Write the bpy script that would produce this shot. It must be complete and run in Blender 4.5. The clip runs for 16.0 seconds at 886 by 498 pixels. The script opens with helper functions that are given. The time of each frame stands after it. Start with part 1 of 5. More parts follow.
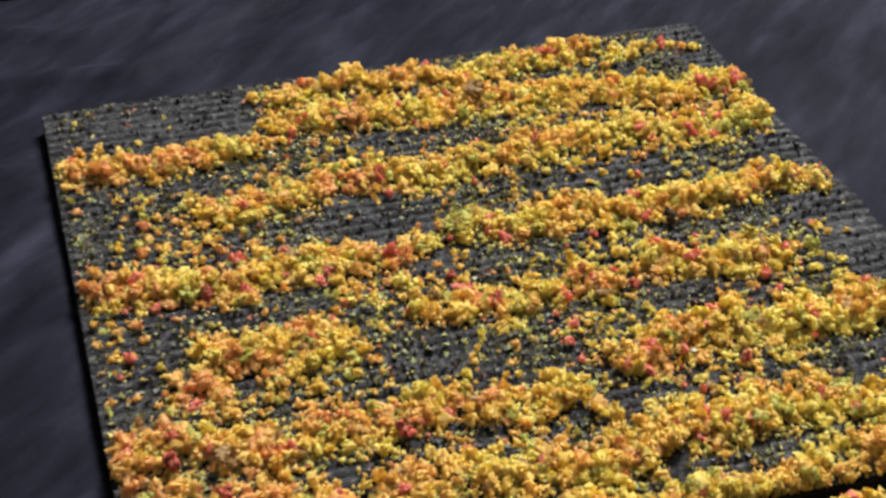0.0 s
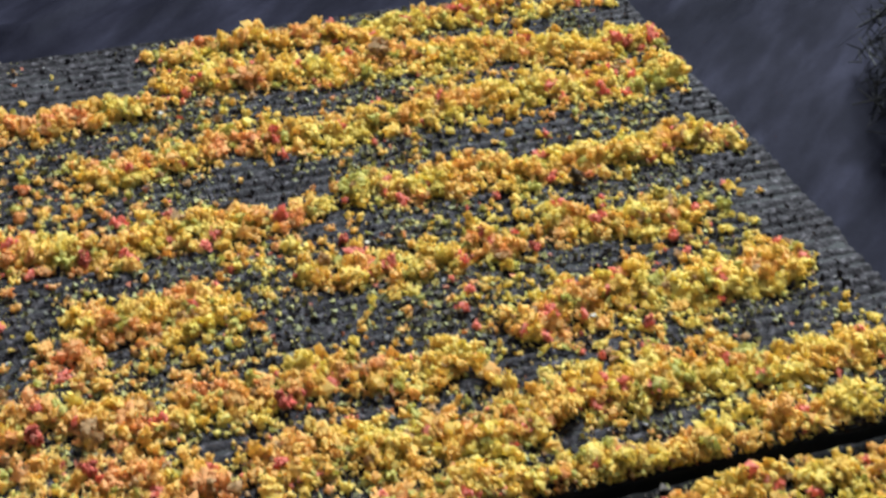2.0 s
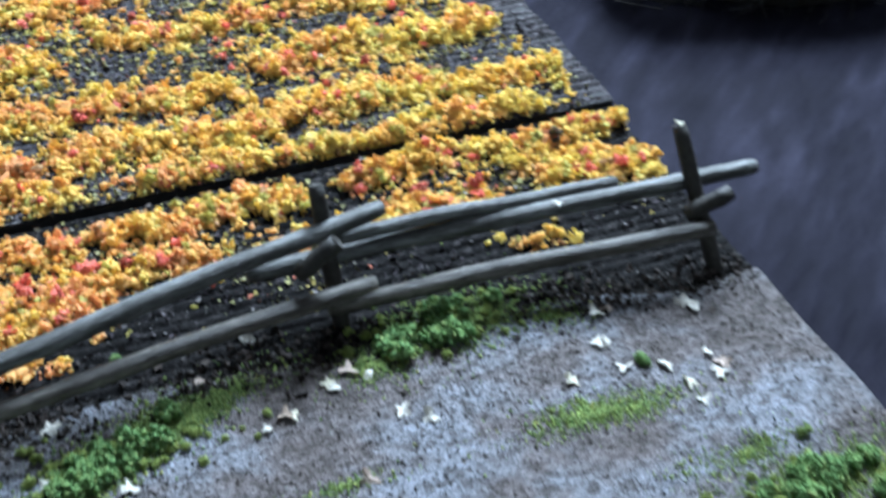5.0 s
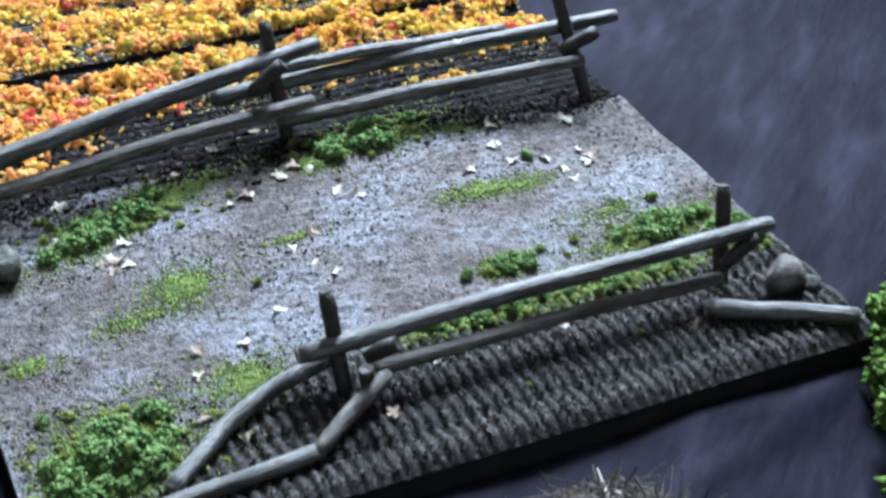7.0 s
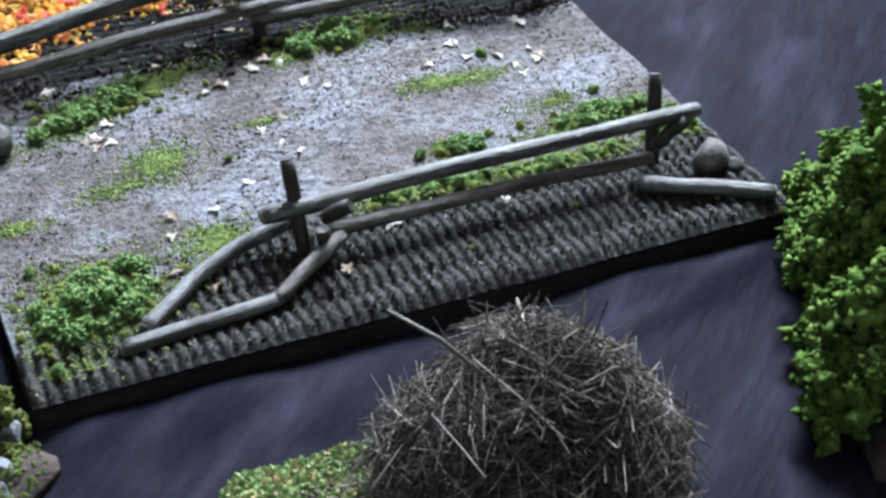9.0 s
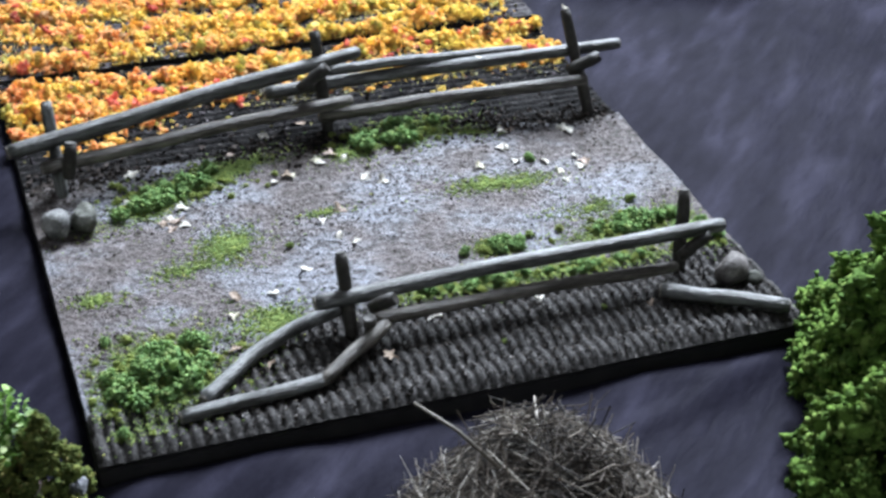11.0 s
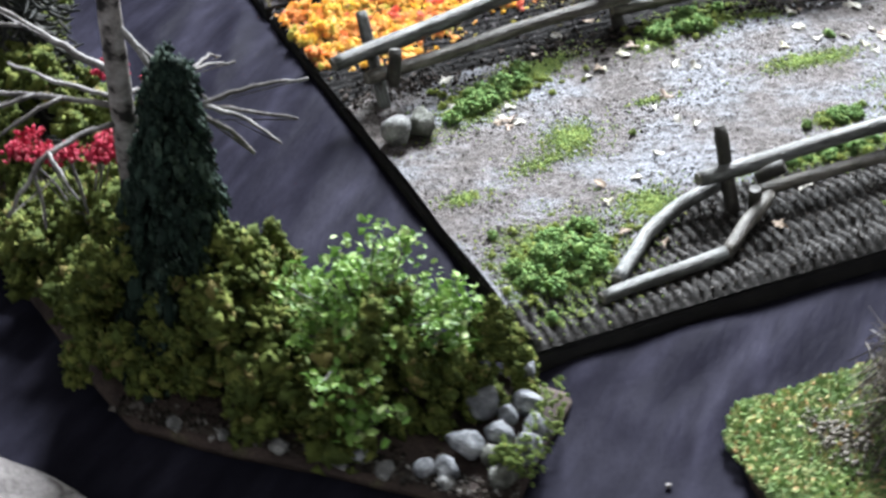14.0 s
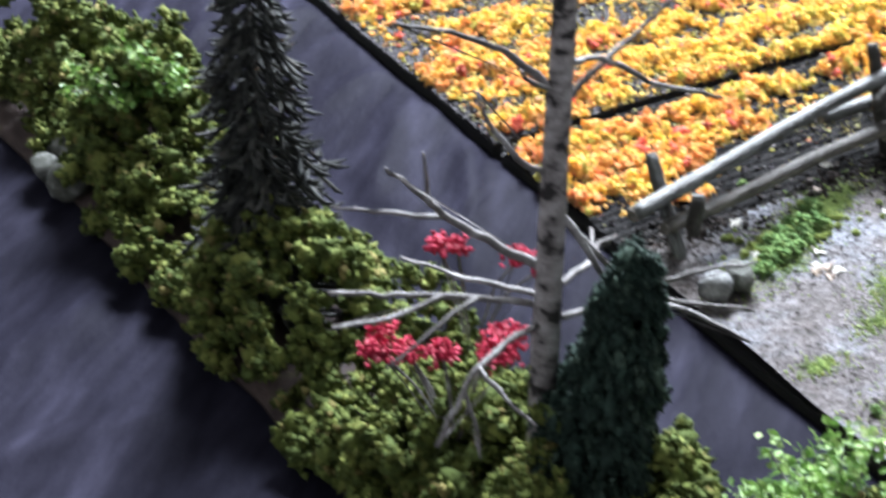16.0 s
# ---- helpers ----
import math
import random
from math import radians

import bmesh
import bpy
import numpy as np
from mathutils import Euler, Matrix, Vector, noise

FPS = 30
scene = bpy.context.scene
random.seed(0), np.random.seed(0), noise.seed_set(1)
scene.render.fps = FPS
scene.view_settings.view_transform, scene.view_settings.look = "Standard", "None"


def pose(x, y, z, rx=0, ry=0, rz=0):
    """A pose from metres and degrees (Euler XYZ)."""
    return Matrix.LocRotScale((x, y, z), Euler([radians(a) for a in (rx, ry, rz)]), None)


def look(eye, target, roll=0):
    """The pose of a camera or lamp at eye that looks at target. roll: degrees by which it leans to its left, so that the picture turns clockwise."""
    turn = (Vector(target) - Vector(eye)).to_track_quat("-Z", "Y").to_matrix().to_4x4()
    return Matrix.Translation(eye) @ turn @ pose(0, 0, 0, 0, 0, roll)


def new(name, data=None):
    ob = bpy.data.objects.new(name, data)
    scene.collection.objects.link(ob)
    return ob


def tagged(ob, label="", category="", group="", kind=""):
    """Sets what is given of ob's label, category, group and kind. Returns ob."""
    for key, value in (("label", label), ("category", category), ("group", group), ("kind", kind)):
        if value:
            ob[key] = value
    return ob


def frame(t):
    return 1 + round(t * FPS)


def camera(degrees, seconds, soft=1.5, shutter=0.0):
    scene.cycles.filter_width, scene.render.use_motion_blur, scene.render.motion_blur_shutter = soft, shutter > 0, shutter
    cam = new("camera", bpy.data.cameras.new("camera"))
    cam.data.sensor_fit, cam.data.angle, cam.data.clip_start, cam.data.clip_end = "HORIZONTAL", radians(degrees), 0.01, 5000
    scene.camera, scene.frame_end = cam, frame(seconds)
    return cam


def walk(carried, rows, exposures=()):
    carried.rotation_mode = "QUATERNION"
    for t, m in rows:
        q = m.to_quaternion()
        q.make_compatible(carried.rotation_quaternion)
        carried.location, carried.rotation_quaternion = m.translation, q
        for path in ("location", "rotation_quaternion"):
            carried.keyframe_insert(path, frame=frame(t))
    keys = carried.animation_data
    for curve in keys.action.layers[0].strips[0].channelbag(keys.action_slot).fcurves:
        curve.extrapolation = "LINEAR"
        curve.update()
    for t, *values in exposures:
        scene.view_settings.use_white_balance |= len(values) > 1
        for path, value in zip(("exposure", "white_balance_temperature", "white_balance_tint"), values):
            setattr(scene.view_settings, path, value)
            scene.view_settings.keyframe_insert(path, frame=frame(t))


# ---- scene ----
cam = camera(31.85, 16.0, soft=2.8, shutter=0.6)
walk(cam, [
    (0, look((-0.0073, 0.0145, 0.3674), (0.1392, 0.4723, 0.0082), 1.07)),
    (0.5, look((0.0112, 0.0480, 0.3501), (0.1580, 0.5012, -0.0146), 1.50)),
    (1, look((0.0257, 0.0610, 0.3421), (0.1765, 0.5097, -0.0266), 1.65)),
    (1.5, look((0.0256, 0.0466, 0.3465), (0.1794, 0.4971, -0.0187), 1.24)),
    (2, look((0.0251, 0.0234, 0.3469), (0.1808, 0.4731, -0.0185), 1.58)),
    (2.5, look((0.0322, -0.0009, 0.3470), (0.1900, 0.4481, -0.0185), 1.20)),
    (3, look((0.0302, -0.0251, 0.3482), (0.1891, 0.4221, -0.0189), 1.12)),
    (3.5, look((0.0391, -0.0646, 0.3549), (0.1947, 0.3816, -0.0148), 1.22)),
    (4, look((0.0609, -0.1068, 0.3620), (0.1988, 0.3387, -0.0154), 1.13)),
    (4.5, look((0.0687, -0.1307, 0.3635), (0.1981, 0.3123, -0.0199), 0.16)),
    (5, look((0.0259, -0.1759, 0.3624), (0.2110, 0.2613, -0.0044), 1.32)),
    (5.2, look((0.0129, -0.1935, 0.3631), (0.2072, 0.2415, -0.0016), 1.92)),
    (7.3, look((-0.0381, -0.3550, 0.3602), (0.1738, 0.0888, 0.0166), 1.10)),
    (7.5, look((-0.0437, -0.3666, 0.3661), (0.1693, 0.0756, 0.0210), 1.15)),
    (8, look((-0.0586, -0.3890, 0.3761), (0.1642, 0.0483, 0.0309), 1.72)),
    (8.5, look((-0.0551, -0.3909, 0.3720), (0.1677, 0.0444, 0.0243), 2.20)),
    (8.7, look((-0.0413, -0.3951, 0.3644), (0.1719, 0.0382, 0.0083), 1.84)),
    (10.8, look((-0.0418, -0.4437, 0.4071), (0.1421, 0.0138, 0.0653), 2.55)),
    (11, look((-0.0447, -0.4442, 0.4112), (0.1401, 0.0155, 0.0728), 2.95)),
    (11.5, look((-0.0652, -0.4573, 0.3936), (0.1061, 0.0059, 0.0528), 1.59)),
    (12, look((-0.0938, -0.4594, 0.3929), (0.0544, 0.0056, 0.0439), 1.37)),
    (12.5, look((-0.1157, -0.4509, 0.3828), (0.0168, 0.0169, 0.0313), 0.77)),
    (13, look((-0.1205, -0.4559, 0.3863), (-0.0090, 0.0259, 0.0466), 0.18)),
    (13.5, look((-0.1426, -0.4416, 0.3730), (-0.0094, 0.0330, 0.0310), -0.03)),
    (14, look((-0.2081, -0.3953, 0.3732), (-0.0137, 0.0546, 0.0271), -1.03)),
    (14.5, look((-0.2678, -0.3518, 0.3616), (-0.0245, 0.0745, 0.0165), -0.35)),
    (15, look((-0.3067, -0.2989, 0.3536), (-0.0470, 0.1201, 0.0116), 0.91)),
    (15.5, look((-0.3250, -0.2610, 0.3600), (-0.0711, 0.1679, 0.0259), 0.22)),
    (16, look((-0.3321, -0.2343, 0.3692), (-0.0877, 0.2050, 0.0416), -0.39)),
], exposures=[(0.0, 0.18, 6950, 1), (1.5, 0.24, 6450, 1), (3.5, 0.42, 5450, 4), (5.0, 0.80, 5300, 2), (8.0, 1.14, 5750, 8), (11.0, 1.15, 6000, 9), (12.0, 1.38, 6100, 8), (13.0, 1.57, 6150, 8), (14.0, 1.55, 6450, 8), (15.0, 1.62, 6400, 9), (16.0, 1.72, 6100, 10)])

# ---- world and light: a daylit room, one wide window beyond the table ----
world = bpy.data.worlds.new("sky")
scene.world = world
world.use_nodes = True
wn = world.node_tree
sky = wn.nodes.new("ShaderNodeTexSky")
sky.sky_type, sky.sun_disc = "NISHITA", False
sky.sun_elevation, sky.sun_rotation = radians(40), radians(20)
wn.links.new(sky.outputs["Color"], wn.nodes["Background"].inputs["Color"])
wn.nodes["Background"].inputs["Strength"].default_value = 0.12

lamp = bpy.data.lights.new("window_daylight", "AREA")
lamp.shape, lamp.size, lamp.size_y = "RECTANGLE", 1.0, 1.2
lamp.energy, lamp.color = 250, (0.90, 0.945, 1.0)
window_light = new("window_daylight", lamp)
window_light.matrix_world = look((1.45, 2.10, 2.15), (0.05, 0.15, 0.0))

rng = np.random.default_rng(7)

# ---- materials ----


def shader(name, rough=0.8, spec=0.3, sheen=0.0, metal=0.0):
    m = bpy.data.materials.new(name)
    m.use_nodes = True
    b = m.node_tree.nodes["Principled BSDF"]
    b.inputs["Roughness"].default_value = rough
    b.inputs["Specular IOR Level"].default_value = spec
    b.inputs["Sheen Weight"].default_value = sheen
    b.inputs["Metallic"].default_value = metal
    return m, m.node_tree.nodes, m.node_tree.links, b


def place_noise(nodes, links, scale, detail=4.0, stretch=(1, 1, 1), rough=0.55, turn=0.0):
    co = nodes.new("ShaderNodeTexCoord")
    mp = nodes.new("ShaderNodeMapping")
    mp.inputs["Scale"].default_value = stretch
    tx = nodes.new("ShaderNodeTexNoise")
    tx.inputs["Scale"].default_value, tx.inputs["Detail"].default_value = scale, detail
    tx.inputs["Roughness"].default_value = rough
    start = co.outputs["Object"]
    if turn:
        turned = nodes.new("ShaderNodeMapping")
        turned.inputs["Rotation"].default_value = (0, 0, radians(turn))
        links.new(start, turned.inputs["Vector"])
        start = turned.outputs["Vector"]
    links.new(start, mp.inputs["Vector"])
    links.new(mp.outputs["Vector"], tx.inputs["Vector"])
    return tx.outputs["Fac"]


def ramp(nodes, links, fac, stops, mode="LINEAR"):
    r = nodes.new("ShaderNodeValToRGB")
    r.color_ramp.interpolation = mode
    el = r.color_ramp.elements
    while len(el) < len(stops):
        el.new(0.5)
    for e, (p, c) in zip(el, stops):
        e.position, e.color = p, (*c, 1)
    links.new(fac, r.inputs["Fac"])
    return r.outputs["Color"]


def mix(nodes, links, kind, fac, a, b):
    n = nodes.new("ShaderNodeMix")
    n.data_type, n.blend_type = "RGBA", kind
    if isinstance(fac, float):
        n.inputs[0].default_value = fac
    else:
        links.new(fac, n.inputs[0])
    for sock, v in ((n.inputs[6], a), (n.inputs[7], b)):
        if isinstance(v, tuple):
            sock.default_value = (*v, 1)
        else:
            links.new(v, sock)
    return n.outputs[2]


def bump(nodes, links, bsdf, heights, distance):
    last = None
    for h, s in heights:
        n = nodes.new("ShaderNodeBump")
        n.inputs["Strength"].default_value, n.inputs["Distance"].default_value = s, distance
        links.new(h, n.inputs["Height"])
        if last:
            links.new(last, n.inputs["Normal"])
        last = n.outputs["Normal"]
    links.new(last, bsdf.inputs["Normal"])


def surface(name, stops, scale, fine=900.0, rough=0.8, spec=0.3, relief=0.5, depth=0.001, stretch=(1, 1, 1), sheen=0.0, speckle=0.5, veins=0.0, tint=(1, 1, 1), streak=0.0):
    """A mottled surface: a colour ramp over broad noise, grain multiplied over it, fine relief."""
    m, n, l, b = shader(name, rough, spec, sheen)
    b.inputs["Specular Tint"].default_value = (*tint, 1)
    broad = place_noise(n, l, scale, 5, stretch)
    grain = place_noise(n, l, fine, 3, stretch)
    colour = ramp(n, l, broad, stops)
    dark = ramp(n, l, grain, [(0.3, (1 - speckle,) * 3), (0.7, (1 + 0.0,) * 3)])
    out, heights = mix(n, l, "MULTIPLY", 1.0, colour, dark), [(broad, relief * 0.5), (grain, relief)]
    if veins:
        cell = n.new("ShaderNodeTexVoronoi")
        cell.feature = "DISTANCE_TO_EDGE"
        cell.inputs["Scale"].default_value = veins
        co, bent = n.new("ShaderNodeTexCoord"), n.new("ShaderNodeVectorMath")
        bent.operation = "MULTIPLY_ADD"
        wave = n.new("ShaderNodeTexNoise")
        wave.inputs["Scale"].default_value = veins * 1.3
        l.new(co.outputs["Object"], wave.inputs["Vector"])
        l.new(wave.outputs["Color"], bent.inputs[0])
        bent.inputs[1].default_value = (0.6 / veins,) * 3
        l.new(co.outputs["Object"], bent.inputs[2])
        l.new(bent.outputs["Vector"], cell.inputs["Vector"])
        crack = ramp(n, l, cell.outputs["Distance"], [(0.0, (0.28, 0.26, 0.26)), (0.035, (1, 1, 1))])
        out = mix(n, l, "MULTIPLY", 1.0, out, crack)
        heights.append((crack, 0.6))
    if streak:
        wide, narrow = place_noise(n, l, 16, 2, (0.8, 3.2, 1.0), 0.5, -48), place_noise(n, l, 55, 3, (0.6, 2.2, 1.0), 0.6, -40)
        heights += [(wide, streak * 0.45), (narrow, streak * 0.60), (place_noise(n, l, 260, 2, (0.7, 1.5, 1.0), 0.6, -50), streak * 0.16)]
        for fold_relief, crest_tone in ((narrow, 1.2), (wide, 1.5)):  # fold sheen and shade put into the colour: crests paler, hollows darker
            out = mix(n, l, "MULTIPLY", 1.0, out, ramp(n, l, fold_relief, [(0.36, (0.80,) * 3), (0.52, (0.98,) * 3), (0.66, (crest_tone,) * 3)]))
    l.new(out, b.inputs["Base Color"])
    bump(n, l, b, heights, 0.003 if streak else depth)
    return m


def pieces(name, stops, patch=60.0, grain=1500.0, rough=0.9, spec=0.15, swing=0.35, mode="CONSTANT", soft=0.68, own=False, drift=0.0, tone=False, sheer=0.0, lump=0.0, relief=0.7):
    """Many loose pieces in one mesh: each island takes a colour of its own from the ramp, toned by patches and fine grain."""
    m, n, l, b = shader(name, rough, spec)
    if tone:
        at = n.new("ShaderNodeAttribute")
        at.attribute_name = "tone"
        fac = at.outputs["Fac"]
    elif own:
        fac = n.new("ShaderNodeObjectInfo").outputs["Random"]
    else:
        fac = n.new("ShaderNodeNewGeometry").outputs["Random Per Island"]
    if drift:
        sway = n.new("ShaderNodeMath")
        sway.operation, sway.use_clamp = "MULTIPLY_ADD", True
        shift = n.new("ShaderNodeMath")
        shift.operation = "MULTIPLY_ADD"
        l.new(place_noise(n, l, 75.0, 2), shift.inputs[0])
        shift.inputs[1].default_value, shift.inputs[2].default_value = 2 * drift, -drift
        l.new(fac, sway.inputs[0])
        sway.inputs[1].default_value = 1.0
        l.new(shift.outputs[0], sway.inputs[2])
        fac = sway.outputs[0]
    colour = ramp(n, l, fac, stops, mode)
    tone = ramp(n, l, place_noise(n, l, patch, 3), [(0.3, (1 - swing,) * 3), (0.7, (1, 1, 1))])
    spot = place_noise(n, l, grain, 2)
    fine = ramp(n, l, spot, [(0.3, (soft,) * 3), (0.65, (1, 1, 1))])
    c = mix(n, l, "MULTIPLY", 1.0, colour, tone)
    final = mix(n, l, "MULTIPLY", 1.0, c, fine)
    l.new(final, b.inputs["Base Color"])
    bump(n, l, b, [(spot, relief), (place_noise(n, l, grain * 0.45, 3), lump)], 0.0009 if lump else 0.0006)
    if sheer:
        through_it, both = n.new("ShaderNodeBsdfTranslucent"), n.new("ShaderNodeMixShader")
        l.new(final, through_it.inputs["Color"])
        both.inputs[0].default_value = sheer
        l.new(b.outputs[0], both.inputs[1])
        l.new(through_it.outputs[0], both.inputs[2])
        l.new(both.outputs[0], n["Material Output"].inputs["Surface"])
    return m


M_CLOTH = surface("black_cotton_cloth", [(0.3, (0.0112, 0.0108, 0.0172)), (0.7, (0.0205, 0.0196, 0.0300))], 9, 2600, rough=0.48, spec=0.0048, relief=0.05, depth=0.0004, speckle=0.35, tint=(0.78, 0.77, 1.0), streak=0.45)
M_RIM = surface("black_painted_foam_board", [(0.3, (0.012, 0.0115, 0.0125)), (0.7, (0.026, 0.025, 0.026))], 90, 1500, rough=0.75, relief=0.4, depth=0.0005)
M_SOIL = surface("dark_painted_soil", [(0.30, (0.015, 0.0125, 0.0145)), (0.52, (0.036, 0.030, 0.035)), (0.66, (0.150, 0.133, 0.145))], 330, 1000, rough=0.70, spec=0.12, relief=0.9, depth=0.0009, speckle=0.7)
M_VERGE = surface("black_painted_soil", [(0.34, (0.004, 0.0037, 0.0038)), (0.56, (0.009, 0.0082, 0.0084)), (0.70, (0.070, 0.064, 0.064))], 360, 1000, rough=0.75, spec=0.05, relief=0.9, depth=0.0009, speckle=0.7)
M_RIBS = surface("drybrushed_corrugated_card", [(0.38, (0.014, 0.0128, 0.012)), (0.56, (0.031, 0.028, 0.027)), (0.70, (0.155, 0.146, 0.140))], 520, 1000, rough=0.6, spec=0.12, relief=0.8, depth=0.0006, speckle=0.6)


def gravel():
    """Worn gravel: brown mud and pale blue-grey dust in broad patches, mottled, with dark fine speckle and a damp gloss."""
    m, n, l, b = shader("grey_gravel_road", 0.46, 0.22)
    broad, mid = place_noise(n, l, 26, 5, (0.7, 1.1, 1), 0.62, 15), place_noise(n, l, 240, 4, (0.9, 1.1, 1), 0.7)
    fine, spot = place_noise(n, l, 1250, 2), place_noise(n, l, 480, 2)
    tone = ramp(n, l, broad, [(0.40, (0.088, 0.072, 0.068)), (0.47, (0.135, 0.117, 0.118)), (0.54, (0.170, 0.167, 0.184)), (0.62, (0.218, 0.227, 0.262))])
    c = mix(n, l, "MULTIPLY", 1.0, tone, ramp(n, l, mid, [(0.38, (0.36, 0.33, 0.31)), (0.5, (0.88, 0.88, 0.88)), (0.64, (1.22, 1.23, 1.26))]))
    c = mix(n, l, "MULTIPLY", 1.0, c, ramp(n, l, fine, [(0.36, (0.42, 0.40, 0.39)), (0.54, (1.02, 1.02, 1.02))]))
    c = mix(n, l, "MULTIPLY", 1.0, c, ramp(n, l, spot, [(0.31, (0.22, 0.19, 0.17)), (0.39, (1, 1, 1))]))
    l.new(c, b.inputs["Base Color"])
    l.new(ramp(n, l, mid, [(0.3, (0.62,) * 3), (0.7, (0.38,) * 3)]), b.inputs["Roughness"])
    bump(n, l, b, [(mid, 0.9), (fine, 1.0), (spot, 0.8)], 0.0013)
    return m


M_ROAD = gravel()
M_LOG = surface("weathered_grey_log", [(0.32, (0.034, 0.033, 0.031)), (0.48, (0.078, 0.078, 0.075)), (0.62, (0.200, 0.207, 0.208))], 110, 560, rough=0.48, spec=0.42, relief=0.9, depth=0.0007, stretch=(0.4, 3, 3), speckle=0.68)
M_BROWNLOG = surface("weathered_brown_log", [(0.32, (0.034, 0.028, 0.024)), (0.48, (0.082, 0.072, 0.062)), (0.62, (0.195, 0.180, 0.160))], 110, 560, rough=0.50, spec=0.35, relief=0.9, depth=0.0007, stretch=(0.4, 3, 3), speckle=0.68)
M_DARKLOG = surface("dark_stained_peg", [(0.3, (0.014, 0.0125, 0.011)), (0.7, (0.058, 0.052, 0.045))], 90, 500, rough=0.6, relief=0.6, depth=0.0006)
M_STONE = surface("grey_stone", [(0.3, (0.075, 0.078, 0.088)), (0.5, (0.19, 0.198, 0.218)), (0.66, (0.43, 0.44, 0.465))], 130, 900, rough=0.7, relief=0.8, depth=0.001, speckle=0.5)
M_DARKSTONE = surface("mossy_dark_stone", [(0.3, (0.040, 0.041, 0.034)), (0.5, (0.095, 0.098, 0.082)), (0.66, (0.28, 0.285, 0.265))], 130, 900, rough=0.75, relief=0.8, depth=0.001)
M_MIDSTONE = surface("weathered_grey_stone", [(0.3, (0.09, 0.09, 0.09)), (0.5, (0.22, 0.22, 0.22)), (0.66, (0.42, 0.42, 0.41))], 120, 900, rough=0.8, relief=0.9, depth=0.001, speckle=0.5)
M_BROWNSTONE = surface("brown_grey_stone", [(0.3, (0.045, 0.038, 0.036)), (0.5, (0.105, 0.092, 0.088)), (0.68, (0.22, 0.205, 0.20))], 140, 900, rough=0.7, relief=0.8, depth=0.001, speckle=0.5)
M_PLATEAU = surface("pale_grey_plaster_rock", [(0.3, (0.11, 0.098, 0.098)), (0.5, (0.20, 0.183, 0.18)), (0.7, (0.29, 0.27, 0.27))], 60, 600, rough=0.8, relief=0.9, depth=0.001, speckle=0.4, veins=26.0)
M_EARTH = surface("brown_earth_edge", [(0.3, (0.036, 0.024, 0.022)), (0.6, (0.085, 0.060, 0.052)), (0.8, (0.13, 0.14, 0.06))], 80, 900, rough=0.85, relief=0.8, depth=0.001)
M_BARK = surface("pale_birch_bark", [(0.41, (0.022, 0.019, 0.018)), (0.46, (0.20, 0.178, 0.172)), (0.64, (0.44, 0.41, 0.40))], 70, 800, rough=0.7, relief=0.5, depth=0.0006, stretch=(1.9, 1.9, 2.9), speckle=0.5)
M_TWIG = surface("grey_bare_twig", [(0.3, (0.055, 0.047, 0.044)), (0.5, (0.155, 0.140, 0.136)), (0.68, (0.38, 0.365, 0.36))], 90, 900, rough=0.6, spec=0.4, relief=0.5, depth=0.0004)
M_CROP = pieces("autumn_foam_flock", [(0.0, (0.92, 0.36, 0.28)), (0.05, (0.62, 0.41, 0.22)), (0.09, (0.94, 0.48, 0.24)), (0.24, (0.96, 0.58, 0.27)), (0.40, (0.97, 0.66, 0.26)), (0.54, (0.98, 0.72, 0.25)), (0.68, (0.98, 0.77, 0.25)), (0.82, (0.97, 0.82, 0.28)), (0.92, (0.74, 0.69, 0.25))], patch=70, swing=0.08, soft=0.84, tone=True, sheer=0.55, lump=0.15, relief=0.2)
M_CROPFINE = pieces("fine_yellow_green_flock", [(0.0, (0.55, 0.20, 0.13)), (0.03, (0.62, 0.50, 0.16)), (0.14, (0.44, 0.41, 0.17)), (0.36, (0.30, 0.29, 0.15)), (0.60, (0.17, 0.16, 0.13)), (0.8, (0.13, 0.11, 0.10))], patch=60, swing=0.25, soft=0.75)
M_MOSS = pieces("light_green_flock", [(0.0, (0.20, 0.30, 0.10)), (0.35, (0.30, 0.40, 0.12)), (0.75, (0.40, 0.49, 0.15)), (0.95, (0.54, 0.56, 0.17))], patch=120, swing=0.25, soft=0.8, sheer=0.4)
M_TUFT = pieces("dark_green_flock", [(0.0, (0.25, 0.42, 0.16)), (0.4, (0.32, 0.50, 0.18)), (0.75, (0.40, 0.57, 0.21)), (0.92, (0.50, 0.62, 0.24))], patch=350, grain=1700, swing=0.25, soft=0.7, sheer=0.42, lump=0.5)
M_YELLOWTUFT = pieces("yellow_green_flock", [(0.0, (0.42, 0.52, 0.16)), (0.5, (0.52, 0.61, 0.18)), (0.9, (0.64, 0.67, 0.20))], patch=350, grain=1700, swing=0.25, soft=0.7, sheer=0.42, lump=0.5)
M_HEDGE = pieces("olive_clump_foliage", [(0.0, (0.112, 0.150, 0.040)), (0.35, (0.165, 0.205, 0.050)), (0.75, (0.235, 0.265, 0.068)), (0.95, (0.29, 0.25, 0.09))], patch=200, grain=1700, swing=0.4, soft=0.55, sheer=0.10, lump=0.6)
M_BUSH = pieces("mid_green_clump_foliage", [(0.0, (0.110, 0.205, 0.038)), (0.4, (0.165, 0.285, 0.052)), (0.8, (0.255, 0.38, 0.085))], patch=200, grain=1700, swing=0.4, soft=0.55, sheer=0.10, lump=0.6)
M_LEAFY = pieces("bright_green_leaf", [(0.0, (0.14, 0.28, 0.05)), (0.4, (0.24, 0.42, 0.085)), (0.72, (0.36, 0.53, 0.15)), (0.93, (0.52, 0.64, 0.28))], patch=90, rough=0.42, spec=0.4, swing=0.3, sheer=0.3)
